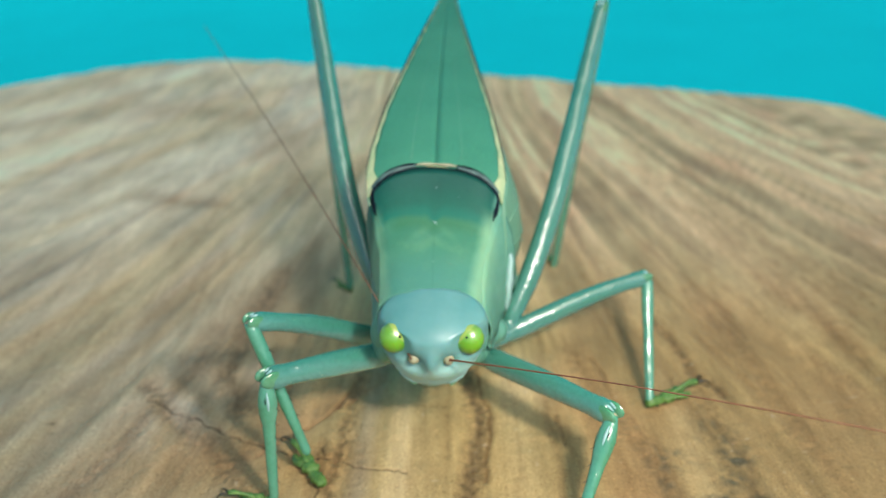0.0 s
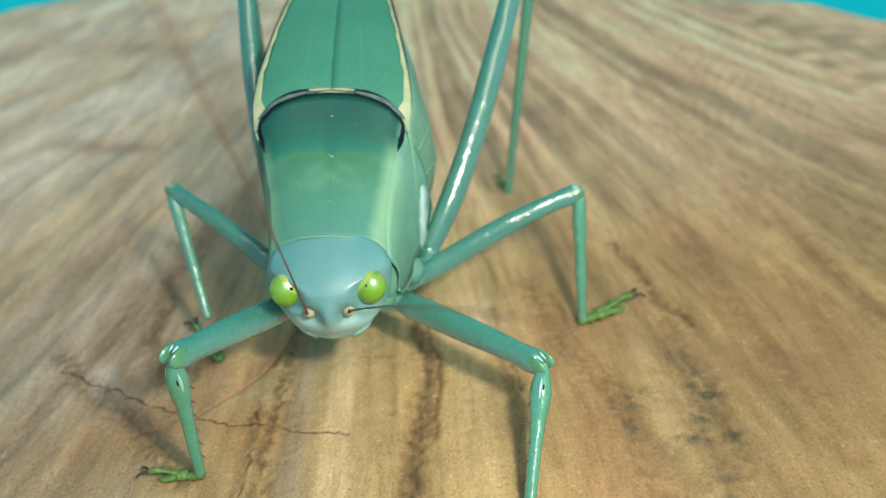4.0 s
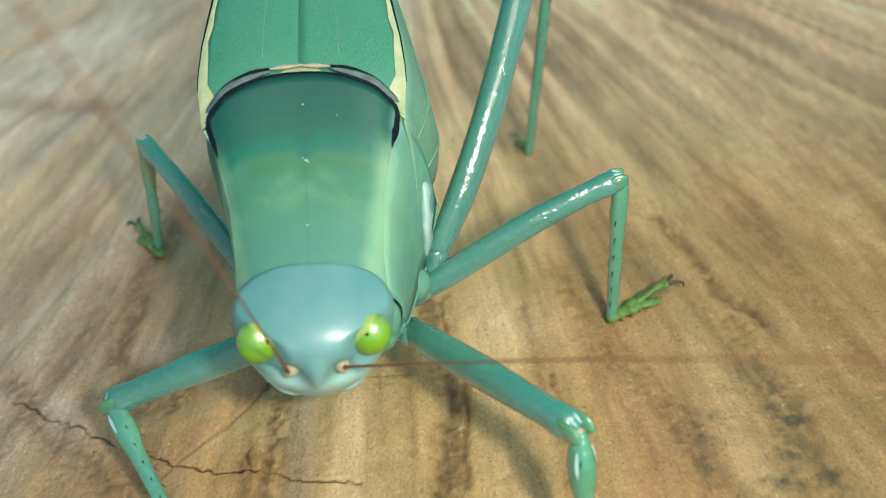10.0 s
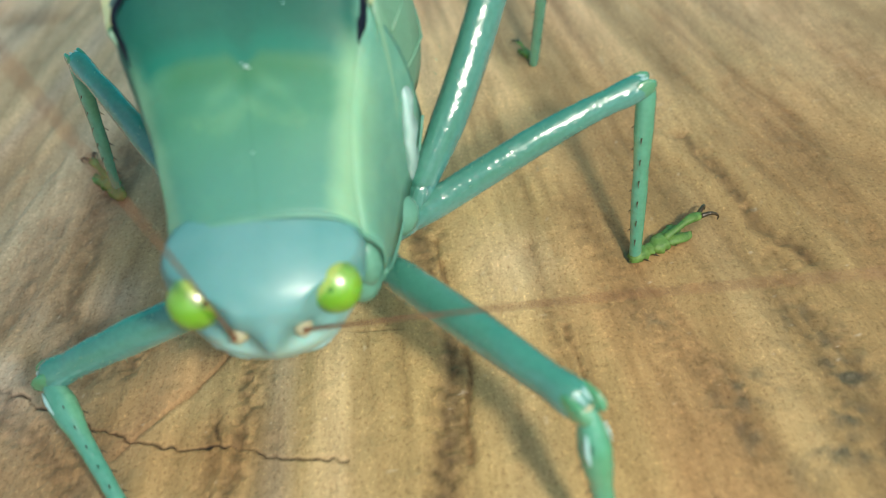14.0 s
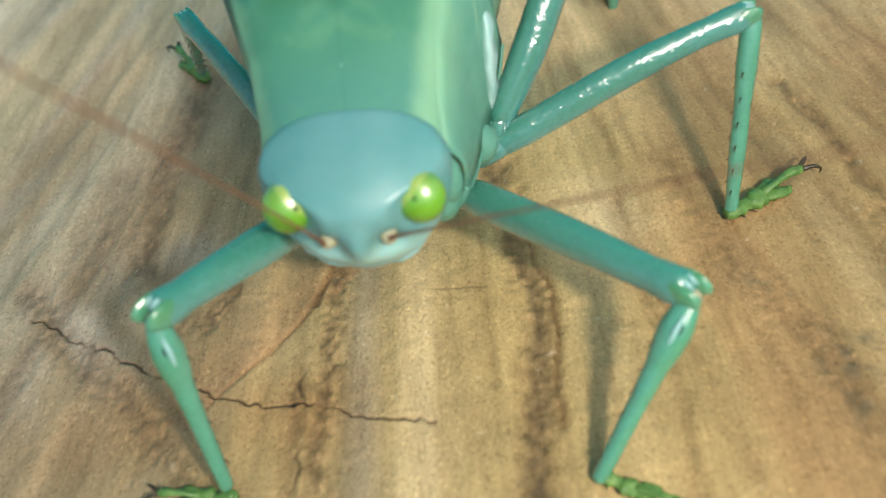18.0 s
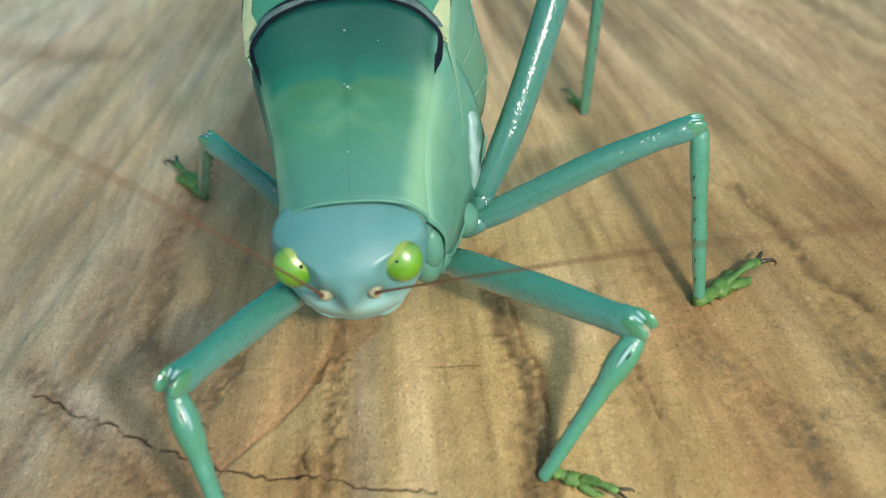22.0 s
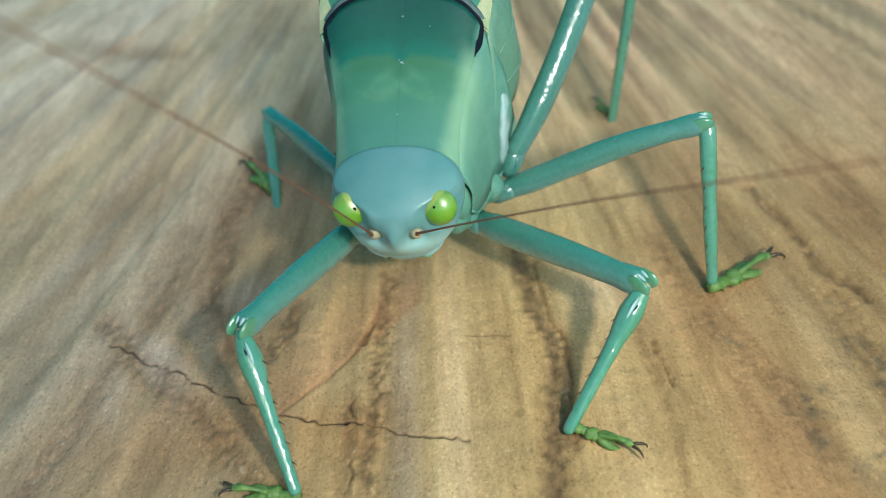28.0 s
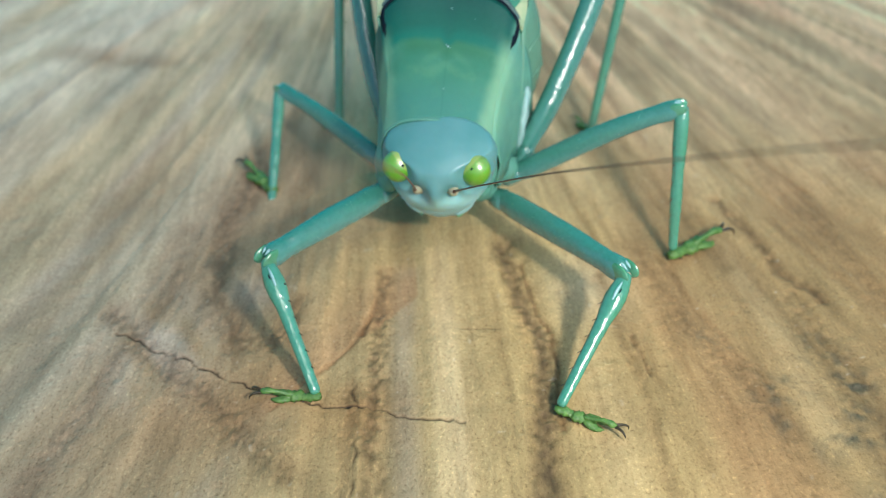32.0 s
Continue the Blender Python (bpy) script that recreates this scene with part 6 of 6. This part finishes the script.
MID_RIGHT = [
    (0, 21.12, -36.79, 10.38, 20.35, -44.56, 0.50),
    (0.5, 20.81, -36.84, 10.13, 19.96, -45.12, 0.50),
    (1, 20.99, -35.50, 10.13, 20.02, -43.62, 0.50),
    (1.5, 20.73, -36.81, 10.38, 19.96, -44.30, 0.50),
    (2, 20.16, -35.36, 10.62, 19.23, -42.92, 0.50),
    (2.5, 19.60, -35.19, 10.89, 18.83, -42.20, 0.50),
    (3, 20.01, -35.75, 10.52, 19.01, -42.72, 0.50),
    (3.5, 18.07, -36.16, 11.98, 17.73, -41.00, 0.50),
    (4, 18.19, -38.90, 12.64, 18.22, -41.76, 0.50),
    (4.5, 18.49, -38.71, 12.41, 18.24, -41.78, 0.50),
    (5, 18.27, -38.95, 12.55, 18.24, -41.78, 0.50),
    (5.5, 17.80, -39.40, 13.39, 17.54, -41.32, 1.01),
    (6, 17.30, -40.02, 13.16, 16.84, -40.87, 0.50),
    (6.5, 17.07, -40.27, 13.25, 16.84, -40.87, 0.50),
    (7, 17.32, -40.32, 13.30, 16.84, -40.87, 0.50),
    (7.5, 17.09, -40.47, 13.28, 16.84, -40.87, 0.50),
    (8, 17.03, -40.42, 13.25, 16.84, -40.87, 0.50),
    (8.5, 17.07, -40.40, 13.24, 16.84, -40.87, 0.50),
    (9, 16.86, -40.34, 13.28, 16.84, -40.87, 0.50),
    (9.5, 17.03, -40.20, 13.27, 16.84, -40.87, 0.50),
    (10, 17.00, -40.30, 13.28, 16.84, -40.87, 0.50),
    (10.5, 16.97, -40.29, 13.28, 16.84, -40.87, 0.50),
    (11, 16.99, -40.22, 13.30, 16.84, -40.87, 0.50),
    (11.5, 17.02, -39.39, 13.31, 16.84, -40.87, 0.50),
    (12, 16.60, -39.54, 13.31, 16.84, -40.87, 0.50),
    (12.5, 16.96, -39.89, 13.30, 16.84, -40.87, 0.50),
    (13, 16.96, -39.23, 13.18, 16.84, -40.87, 0.50),
    (13.5, 17.10, -39.27, 13.21, 16.84, -40.87, 0.50),
    (14, 17.04, -39.01, 13.10, 16.84, -40.87, 0.50),
    (14.5, 17.00, -37.42, 12.51, 16.84, -40.87, 0.50),
    (15, 17.09, -37.39, 12.53, 16.84, -40.87, 0.50),
    (15.5, 17.30, -37.31, 12.58, 16.84, -40.87, 0.50),
    (16, 17.50, -37.24, 12.62, 16.84, -40.87, 0.50),
    (16.5, 17.59, -37.21, 12.64, 16.84, -40.87, 0.50),
    (17, 17.31, -36.75, 12.65, 16.84, -40.87, 0.50),
    (17.5, 17.32, -37.15, 12.69, 16.84, -40.87, 0.50),
    (18, 17.50, -36.87, 12.58, 16.84, -40.87, 0.50),
    (18.5, 17.26, -36.36, 12.47, 16.84, -40.87, 0.50),
    (19, 17.44, -36.17, 12.37, 16.84, -40.87, 0.50),
    (19.5, 17.44, -36.45, 12.39, 16.84, -40.87, 0.50),
    (20, 16.54, -36.65, 12.70, 16.84, -40.87, 0.50),
    (20.5, 17.05, -36.70, 12.72, 16.84, -40.87, 0.50),
    (21, 16.99, -36.30, 12.67, 16.84, -40.87, 0.50),
    (21.5, 16.91, -36.37, 12.66, 16.84, -40.87, 0.50),
    (22, 16.38, -36.87, 12.83, 16.84, -40.87, 0.50),
    (22.5, 16.80, -36.60, 12.69, 16.84, -40.87, 0.50),
    (23, 16.31, -36.66, 12.73, 16.84, -40.87, 0.50),
    (23.5, 16.62, -36.07, 12.58, 16.84, -40.87, 0.50),
    (24, 16.44, -35.95, 12.51, 16.84, -40.87, 0.50),
    (24.5, 16.33, -35.76, 12.42, 16.84, -40.87, 0.50),
    (25, 16.43, -35.80, 12.50, 16.84, -40.87, 0.50),
    (25.5, 16.02, -35.98, 12.49, 16.84, -40.87, 0.50),
    (26, 15.94, -36.01, 12.51, 16.84, -40.87, 0.50),
    (26.5, 15.75, -36.07, 12.55, 16.84, -40.87, 0.50),
    (27, 15.57, -36.14, 12.59, 16.84, -40.87, 0.50),
    (27.5, 15.49, -36.17, 12.61, 16.84, -40.87, 0.50),
    (28, 16.06, -35.80, 12.50, 16.84, -40.87, 0.50),
    (28.5, 15.30, -36.86, 12.74, 16.84, -40.87, 0.50),
    (29, 15.96, -35.29, 12.43, 16.84, -40.87, 0.50),
    (29.5, 15.94, -34.94, 12.38, 16.84, -40.87, 0.50),
    (30, 16.91, -33.83, 12.83, 16.91, -40.05, 0.50),
    (30.5, 17.38, -32.06, 12.77, 17.86, -37.70, 0.50),
    (31, 17.51, -30.01, 12.34, 16.89, -36.20, 0.50),
    (31.5, 16.89, -32.07, 13.19, 16.69, -36.29, 0.50),
    (32, 16.91, -32.68, 13.34, 17.18, -36.42, 0.50),
]
HIND_LEFT = [
    (0, -13.31, -17.95, 37.50, -12.10, -20.00, 0.40),
    (0.5, -13.31, -17.95, 37.50, -12.10, -20.00, 0.40),
    (1, -13.06, -17.83, 37.48, -12.10, -20.00, 0.40),
    (1.5, -12.81, -17.71, 37.45, -12.10, -20.00, 0.40),
    (2, -12.56, -17.58, 37.43, -12.10, -20.00, 0.40),
    (2.5, -12.04, -17.51, 37.41, -12.10, -20.00, 0.40),
    (3, -11.51, -17.44, 37.39, -12.10, -20.00, 0.40),
    (3.5, -11.18, -17.01, 37.42, -12.10, -20.00, 0.40),
    (4, -10.85, -16.59, 37.45, -12.10, -20.00, 0.40),
    (4.5, -10.62, -16.78, 37.45, -12.10, -20.00, 0.40),
    (5, -10.46, -16.88, 37.45, -12.10, -20.00, 0.40),
    (5.5, -10.15, -17.16, 37.46, -12.10, -20.00, 0.40),
    (6, -9.83, -17.45, 37.47, -12.10, -20.00, 0.40),
    (6.5, -9.68, -17.55, 37.47, -12.10, -20.00, 0.40),
    (7, -9.44, -17.74, 37.47, -12.10, -20.00, 0.40),
    (7.5, -9.20, -17.94, 37.47, -12.10, -20.00, 0.40),
    (8, -8.96, -18.13, 37.48, -12.10, -20.00, 0.40),
    (8.5, -8.73, -18.32, 37.48, -12.10, -20.00, 0.40),
    (9, -8.50, -18.52, 37.49, -12.10, -20.00, 0.40),
    (9.5, -8.45, -18.42, 37.47, -12.10, -20.00, 0.40),
    (10, -8.41, -18.34, 37.45, -12.10, -20.00, 0.40),
    (10.5, -8.36, -18.26, 37.41, -12.10, -20.00, 0.40),
    (11, -8.31, -18.19, 37.38, -12.10, -20.00, 0.40),
    (11.5, -8.26, -18.11, 37.35, -12.10, -20.00, 0.40),
    (12, -8.20, -18.04, 37.31, -12.10, -20.00, 0.40),
    (12.5, -8.16, -17.96, 37.27, -12.10, -20.00, 0.40),
    (13, -8.11, -17.89, 37.23, -12.10, -20.00, 0.40),
    (13.5, -8.05, -17.81, 37.20, -12.10, -20.00, 0.40),
    (14, -8.01, -17.74, 37.16, -12.10, -20.00, 0.40),
    (14.5, -7.90, -17.23, 37.03, -12.10, -20.00, 0.40),
    (15, -7.82, -16.90, 36.95, -12.10, -20.00, 0.40),
    (15.5, -7.69, -16.19, 36.79, -12.10, -20.00, 0.40),
    (16, -7.55, -15.48, 36.62, -12.10, -20.00, 0.40),
    (16.5, -7.47, -15.15, 36.52, -12.10, -20.00, 0.40),
    (17, -7.37, -14.63, 36.40, -12.10, -20.00, 0.40),
    (17.5, -7.26, -14.11, 36.27, -12.10, -20.00, 0.40),
    (18, -7.15, -13.59, 36.15, -12.10, -20.00, 0.40),
    (18.5, -7.05, -13.07, 36.02, -12.10, -20.00, 0.40),
    (19, -6.95, -12.55, 35.89, -12.10, -20.00, 0.40),
    (19.5, -7.49, -11.96, 35.72, -12.10, -20.00, 0.40),
    (20, -8.05, -11.37, 35.56, -12.10, -20.00, 0.40),
    (20.5, -8.60, -10.79, 35.40, -12.10, -20.00, 0.40),
    (21, -9.15, -10.20, 35.24, -12.10, -20.00, 0.40),
    (21.5, -9.70, -9.62, 35.07, -12.10, -20.00, 0.40),
    (22, -10.25, -9.03, 34.90, -12.10, -20.00, 0.40),
    (22.5, -10.80, -8.44, 34.75, -12.10, -20.00, 0.40),
    (23, -11.35, -7.86, 34.58, -12.10, -20.00, 0.40),
    (23.5, -11.22, -7.43, 34.36, -12.10, -20.00, 0.40),
    (24, -11.08, -7.00, 34.14, -12.10, -20.00, 0.40),
    (24.5, -10.95, -6.57, 33.92, -12.10, -20.00, 0.40),
    (25, -10.81, -6.14, 33.71, -12.10, -20.00, 0.40),
    (25.5, -10.67, -5.70, 33.49, -12.10, -20.00, 0.40),
    (26, -10.59, -5.42, 33.35, -12.10, -20.00, 0.40),
    (26.5, -10.40, -4.83, 33.06, -12.10, -20.00, 0.40),
    (27, -10.22, -4.25, 32.78, -12.10, -20.00, 0.40),
    (27.5, -10.14, -3.97, 32.62, -12.10, -20.00, 0.40),
    (28, -10.00, -3.54, 32.40, -12.10, -20.00, 0.40),
    (28.5, -8.91, -3.21, 32.78, -12.10, -20.00, 0.40),
    (29, -7.82, -2.89, 33.17, -12.10, -20.00, 0.40),
    (29.5, -6.72, -2.56, 33.55, -12.10, -20.00, 0.40),
    (30, -5.64, -2.24, 33.93, -13.50, -11.00, 0.40),
    (30.5, -6.85, -1.85, 33.73, -13.50, -11.00, 0.40),
    (31, -8.05, -1.47, 33.52, -13.50, -11.00, 0.40),
    (31.5, -9.26, -1.08, 33.32, -13.50, -11.00, 0.40),
    (32, -10.47, -0.69, 33.11, -13.50, -11.00, 0.40),
]
HIND_RIGHT = [
    (0, 18.30, -20.60, 35.30, 15.10, -14.00, 0.40),
    (0.5, 18.29, -20.53, 35.32, 15.10, -14.00, 0.40),
    (1, 18.29, -20.45, 35.35, 15.10, -14.00, 0.40),
    (1.5, 18.28, -20.38, 35.38, 15.10, -14.00, 0.40),
    (2, 18.27, -20.30, 35.40, 15.10, -14.00, 0.40),
    (2.5, 18.23, -20.15, 35.48, 15.10, -14.00, 0.40),
    (3, 18.19, -20.00, 35.56, 15.10, -14.00, 0.40),
    (3.5, 18.13, -20.09, 35.56, 15.10, -14.00, 0.40),
    (4, 18.06, -20.18, 35.56, 15.10, -14.00, 0.40),
    (4.5, 18.00, -20.27, 35.56, 15.10, -14.00, 0.40),
    (5, 17.93, -20.36, 35.56, 15.10, -14.00, 0.40),
    (5.5, 17.87, -20.45, 35.56, 15.10, -14.00, 0.40),
    (6, 17.81, -20.54, 35.56, 15.10, -14.00, 0.40),
    (6.5, 17.74, -20.63, 35.56, 15.10, -14.00, 0.40),
    (7, 17.68, -20.72, 35.56, 15.10, -14.00, 0.40),
    (7.5, 17.61, -20.81, 35.56, 15.10, -14.00, 0.40),
    (8, 17.55, -20.90, 35.56, 15.10, -14.00, 0.40),
    (8.5, 17.55, -20.91, 35.56, 15.10, -14.00, 0.40),
    (9, 17.54, -20.92, 35.56, 15.10, -14.00, 0.40),
    (9.5, 17.54, -20.92, 35.56, 15.10, -14.00, 0.40),
    (10, 17.53, -20.93, 35.56, 15.10, -14.00, 0.40),
    (10.5, 17.53, -20.94, 35.56, 15.10, -14.00, 0.40),
    (11, 17.52, -20.95, 35.56, 15.10, -14.00, 0.40),
    (11.5, 17.52, -20.96, 35.56, 15.10, -14.00, 0.40),
    (12, 17.52, -20.97, 35.56, 15.10, -14.00, 0.40),
    (12.5, 17.51, -20.98, 35.56, 15.10, -14.00, 0.40),
    (13, 17.51, -20.98, 35.56, 15.10, -14.00, 0.40),
    (13.5, 17.50, -20.99, 35.56, 15.10, -14.00, 0.40),
    (14, 17.50, -21.00, 35.56, 15.10, -14.00, 0.40),
    (14.5, 17.40, -20.81, 35.59, 15.10, -14.00, 0.40),
    (15, 17.30, -20.62, 35.62, 15.10, -14.00, 0.40),
    (15.5, 17.20, -20.44, 35.65, 15.10, -14.00, 0.40),
    (16, 17.10, -20.25, 35.68, 15.10, -14.00, 0.40),
    (16.5, 17.00, -20.06, 35.71, 15.10, -14.00, 0.40),
    (17, 16.90, -19.88, 35.74, 15.10, -14.00, 0.40),
    (17.5, 16.80, -19.69, 35.77, 15.10, -14.00, 0.40),
    (18, 16.70, -19.50, 35.80, 15.10, -14.00, 0.40),
    (18.5, 16.60, -19.31, 35.84, 15.10, -14.00, 0.40),
    (19, 16.50, -19.12, 35.87, 15.10, -14.00, 0.40),
    (19.5, 16.40, -18.94, 35.90, 15.10, -14.00, 0.40),
    (20, 16.30, -18.75, 35.93, 15.10, -14.00, 0.40),
    (20.5, 16.20, -18.56, 35.96, 15.10, -14.00, 0.40),
    (21, 16.10, -18.38, 35.99, 15.10, -14.00, 0.40),
    (21.5, 16.00, -18.19, 36.02, 15.10, -14.00, 0.40),
    (22, 15.90, -18.00, 36.05, 15.10, -14.00, 0.40),
    (22.5, 15.88, -17.67, 36.07, 15.10, -14.00, 0.40),
    (23, 15.87, -17.33, 36.10, 15.10, -14.00, 0.40),
    (23.5, 15.85, -17.00, 36.12, 15.10, -14.00, 0.40),
    (24, 15.83, -16.67, 36.15, 15.10, -14.00, 0.40),
    (24.5, 15.82, -16.33, 36.18, 15.10, -14.00, 0.40),
    (25, 15.80, -16.00, 36.20, 15.10, -14.00, 0.40),
    (25.5, 15.97, -15.70, 36.17, 15.10, -14.00, 0.40),
    (26, 16.13, -15.40, 36.13, 15.10, -14.00, 0.40),
    (26.5, 16.30, -15.10, 36.10, 15.10, -14.00, 0.40),
    (27, 16.47, -14.80, 36.07, 15.10, -14.00, 0.40),
    (27.5, 16.63, -14.50, 36.03, 15.10, -14.00, 0.40),
    (28, 16.80, -14.20, 36.00, 15.10, -14.00, 0.40),
    (28.5, 17.10, -13.84, 35.96, 15.10, -14.00, 0.40),
    (29, 17.40, -13.48, 35.92, 15.10, -14.00, 0.40),
    (29.5, 17.70, -13.13, 35.88, 15.10, -14.00, 0.40),
    (30, 18.00, -12.77, 35.84, 15.10, -14.00, 0.40),
    (30.5, 18.30, -12.41, 35.79, 15.10, -14.00, 0.40),
    (31, 18.60, -12.05, 35.75, 15.10, -14.00, 0.40),
    (31.5, 18.90, -11.70, 35.71, 15.10, -14.00, 0.40),
    (32, 19.20, -11.34, 35.67, 15.10, -14.00, 0.40),
]
# unit directions of the feelers in the head's space
FEELER_LEFT = [
    (0, -0.507, 0.773, 0.382),
    (0.5, -0.520, 0.715, 0.468),
    (1, -0.514, 0.603, 0.610),
    (1.5, -0.015, -0.602, 0.798),
    (3, 0.044, -0.672, 0.739),
    (4, 0.062, -0.681, 0.730),
    (6.5, 0.029, -0.602, 0.798),
    (9, -0.124, -0.538, 0.834),
    (14, -0.130, -0.332, 0.934),
    (16.5, -0.332, -0.457, 0.825),
    (19, -0.293, -0.435, 0.851),
    (21, -0.201, -0.552, 0.809),
    (23, -0.185, -0.597, 0.781),
    (25, -0.045, -0.658, 0.751),
    (28, -0.155, -0.623, 0.767),
    (29.5, -0.096, -0.664, 0.741),
    (30, 0.134, -0.780, 0.611),
    (31, 0.123, -0.801, 0.586),
    (32, 0.116, -0.811, 0.573),
]
FEELER_RIGHT = [
    (0, 0.740, -0.613, 0.277),
    (0.5, 0.561, -0.699, 0.443),
    (1, 0.571, -0.713, 0.406),
    (1.5, 0.237, -0.827, 0.510),
    (3, 0.168, -0.834, 0.526),
    (4, 0.236, -0.802, 0.549),
    (6.5, 0.441, -0.719, 0.538),
    (9, 0.559, -0.656, 0.507),
    (14, 0.798, -0.431, 0.420),
    (16.5, 0.621, -0.534, 0.574),
    (19, 0.719, -0.457, 0.524),
    (21, 0.641, -0.540, 0.546),
    (23, 0.697, -0.511, 0.503),
    (25, 0.696, -0.535, 0.479),
    (28, 0.657, -0.542, 0.523),
    (29.5, 0.633, -0.589, 0.503),
    (30, 0.378, -0.723, 0.578),
    (31, 0.414, -0.714, 0.564),
    (32, 0.417, -0.718, 0.557),
]


# ---- what moves ----
def aim(a, b, up):
    """A pose at a whose +y runs to b, with +z near up."""
    d = (Vector(b) - Vector(a)).normalized()
    x = d.cross(Vector(up)).normalized()
    z = x.cross(d)
    m = Matrix((x, d, z)).transposed().to_4x4()
    m.translation = a
    return m


HIPS = {"fore_left": (-3.2, 5.2, -4.6), "fore_right": (5.5, 6.0, -5.3), "mid_left": (-3.75, 10.3, -6.3), "mid_right": (7.4, 9.6, -4.9), "hind_left": (-4.05, 14.0, -5.4), "hind_right": (8.05, 10.6, -3.2)}
TOES = {"fore_left": (-5.2, 0.8), "fore_right": (4.1, -2.4), "mid_left": (-3.4, 5.2), "mid_right": (6.7, 3.2), "hind_left": (-3.5, 4), "hind_right": (-1.2, 4)}


def leg_rows(key, rows, body):
    thigh, shin, foot = legs[key]
    hip = Vector(HIPS[key])
    ra, rb, rc = [], [], []
    for (t, kx, ky, kz, hx, hy, hz), (_, m) in zip(rows, body):
        inv = m.inverted()
        knee, heel = Vector((kx, ky, kz)) * MM, Vector((hx, hy, hz)) * MM
        up = Vector((0, 0, 1))
        root = m @ (hip * MM)
        d = (knee - root).normalized()
        a = knee - d * THIGH[key] * MM
        ra.append((t, inv @ aim(a, knee, up)))
        out = (knee - root).normalized()
        rb.append((t, inv @ aim(knee, heel, out)))
        tx, ty = TOES[key]
        lift = Vector((hx, hy, max(hz - 0.5, 0.0))) * MM
        rc.append((t, inv @ aim(lift, lift + Vector((tx, ty, 0)), up)))
    walk(thigh, ra)
    walk(shin, rb)
    walk(foot, rc)


def motions():
    body = [(t, pose(x, y, z, rx, ry, rz)) for t, x, y, z, rx, ry, rz in BODY]
    walk(katydid, body)
    skull = [(t, pose(x, y, z, rx, ry, rz)) for t, x, y, z, rx, ry, rz in SKULL]
    walk(head, [(t, m.inverted() @ k) for (t, m), (_, k) in zip(body, skull)])
    leg_rows("fore_left", FORE_LEFT, body)
    leg_rows("fore_right", FORE_RIGHT, body)
    leg_rows("mid_left", MID_LEFT, body)
    leg_rows("mid_right", MID_RIGHT, body)
    leg_rows("hind_left", HIND_LEFT, body)
    leg_rows("hind_right", HIND_RIGHT, body)
    for key, rows, s in (("left", FEELER_LEFT, -1), ("right", FEELER_RIGHT, 1)):
        base = Vector((s * 1.58, -1.45, -0.95)) * MM
        walk(feelers[key], [(t, aim(base, base + Vector((x, y, z)), (0, 0, 1))) for t, x, y, z in rows])


motions()
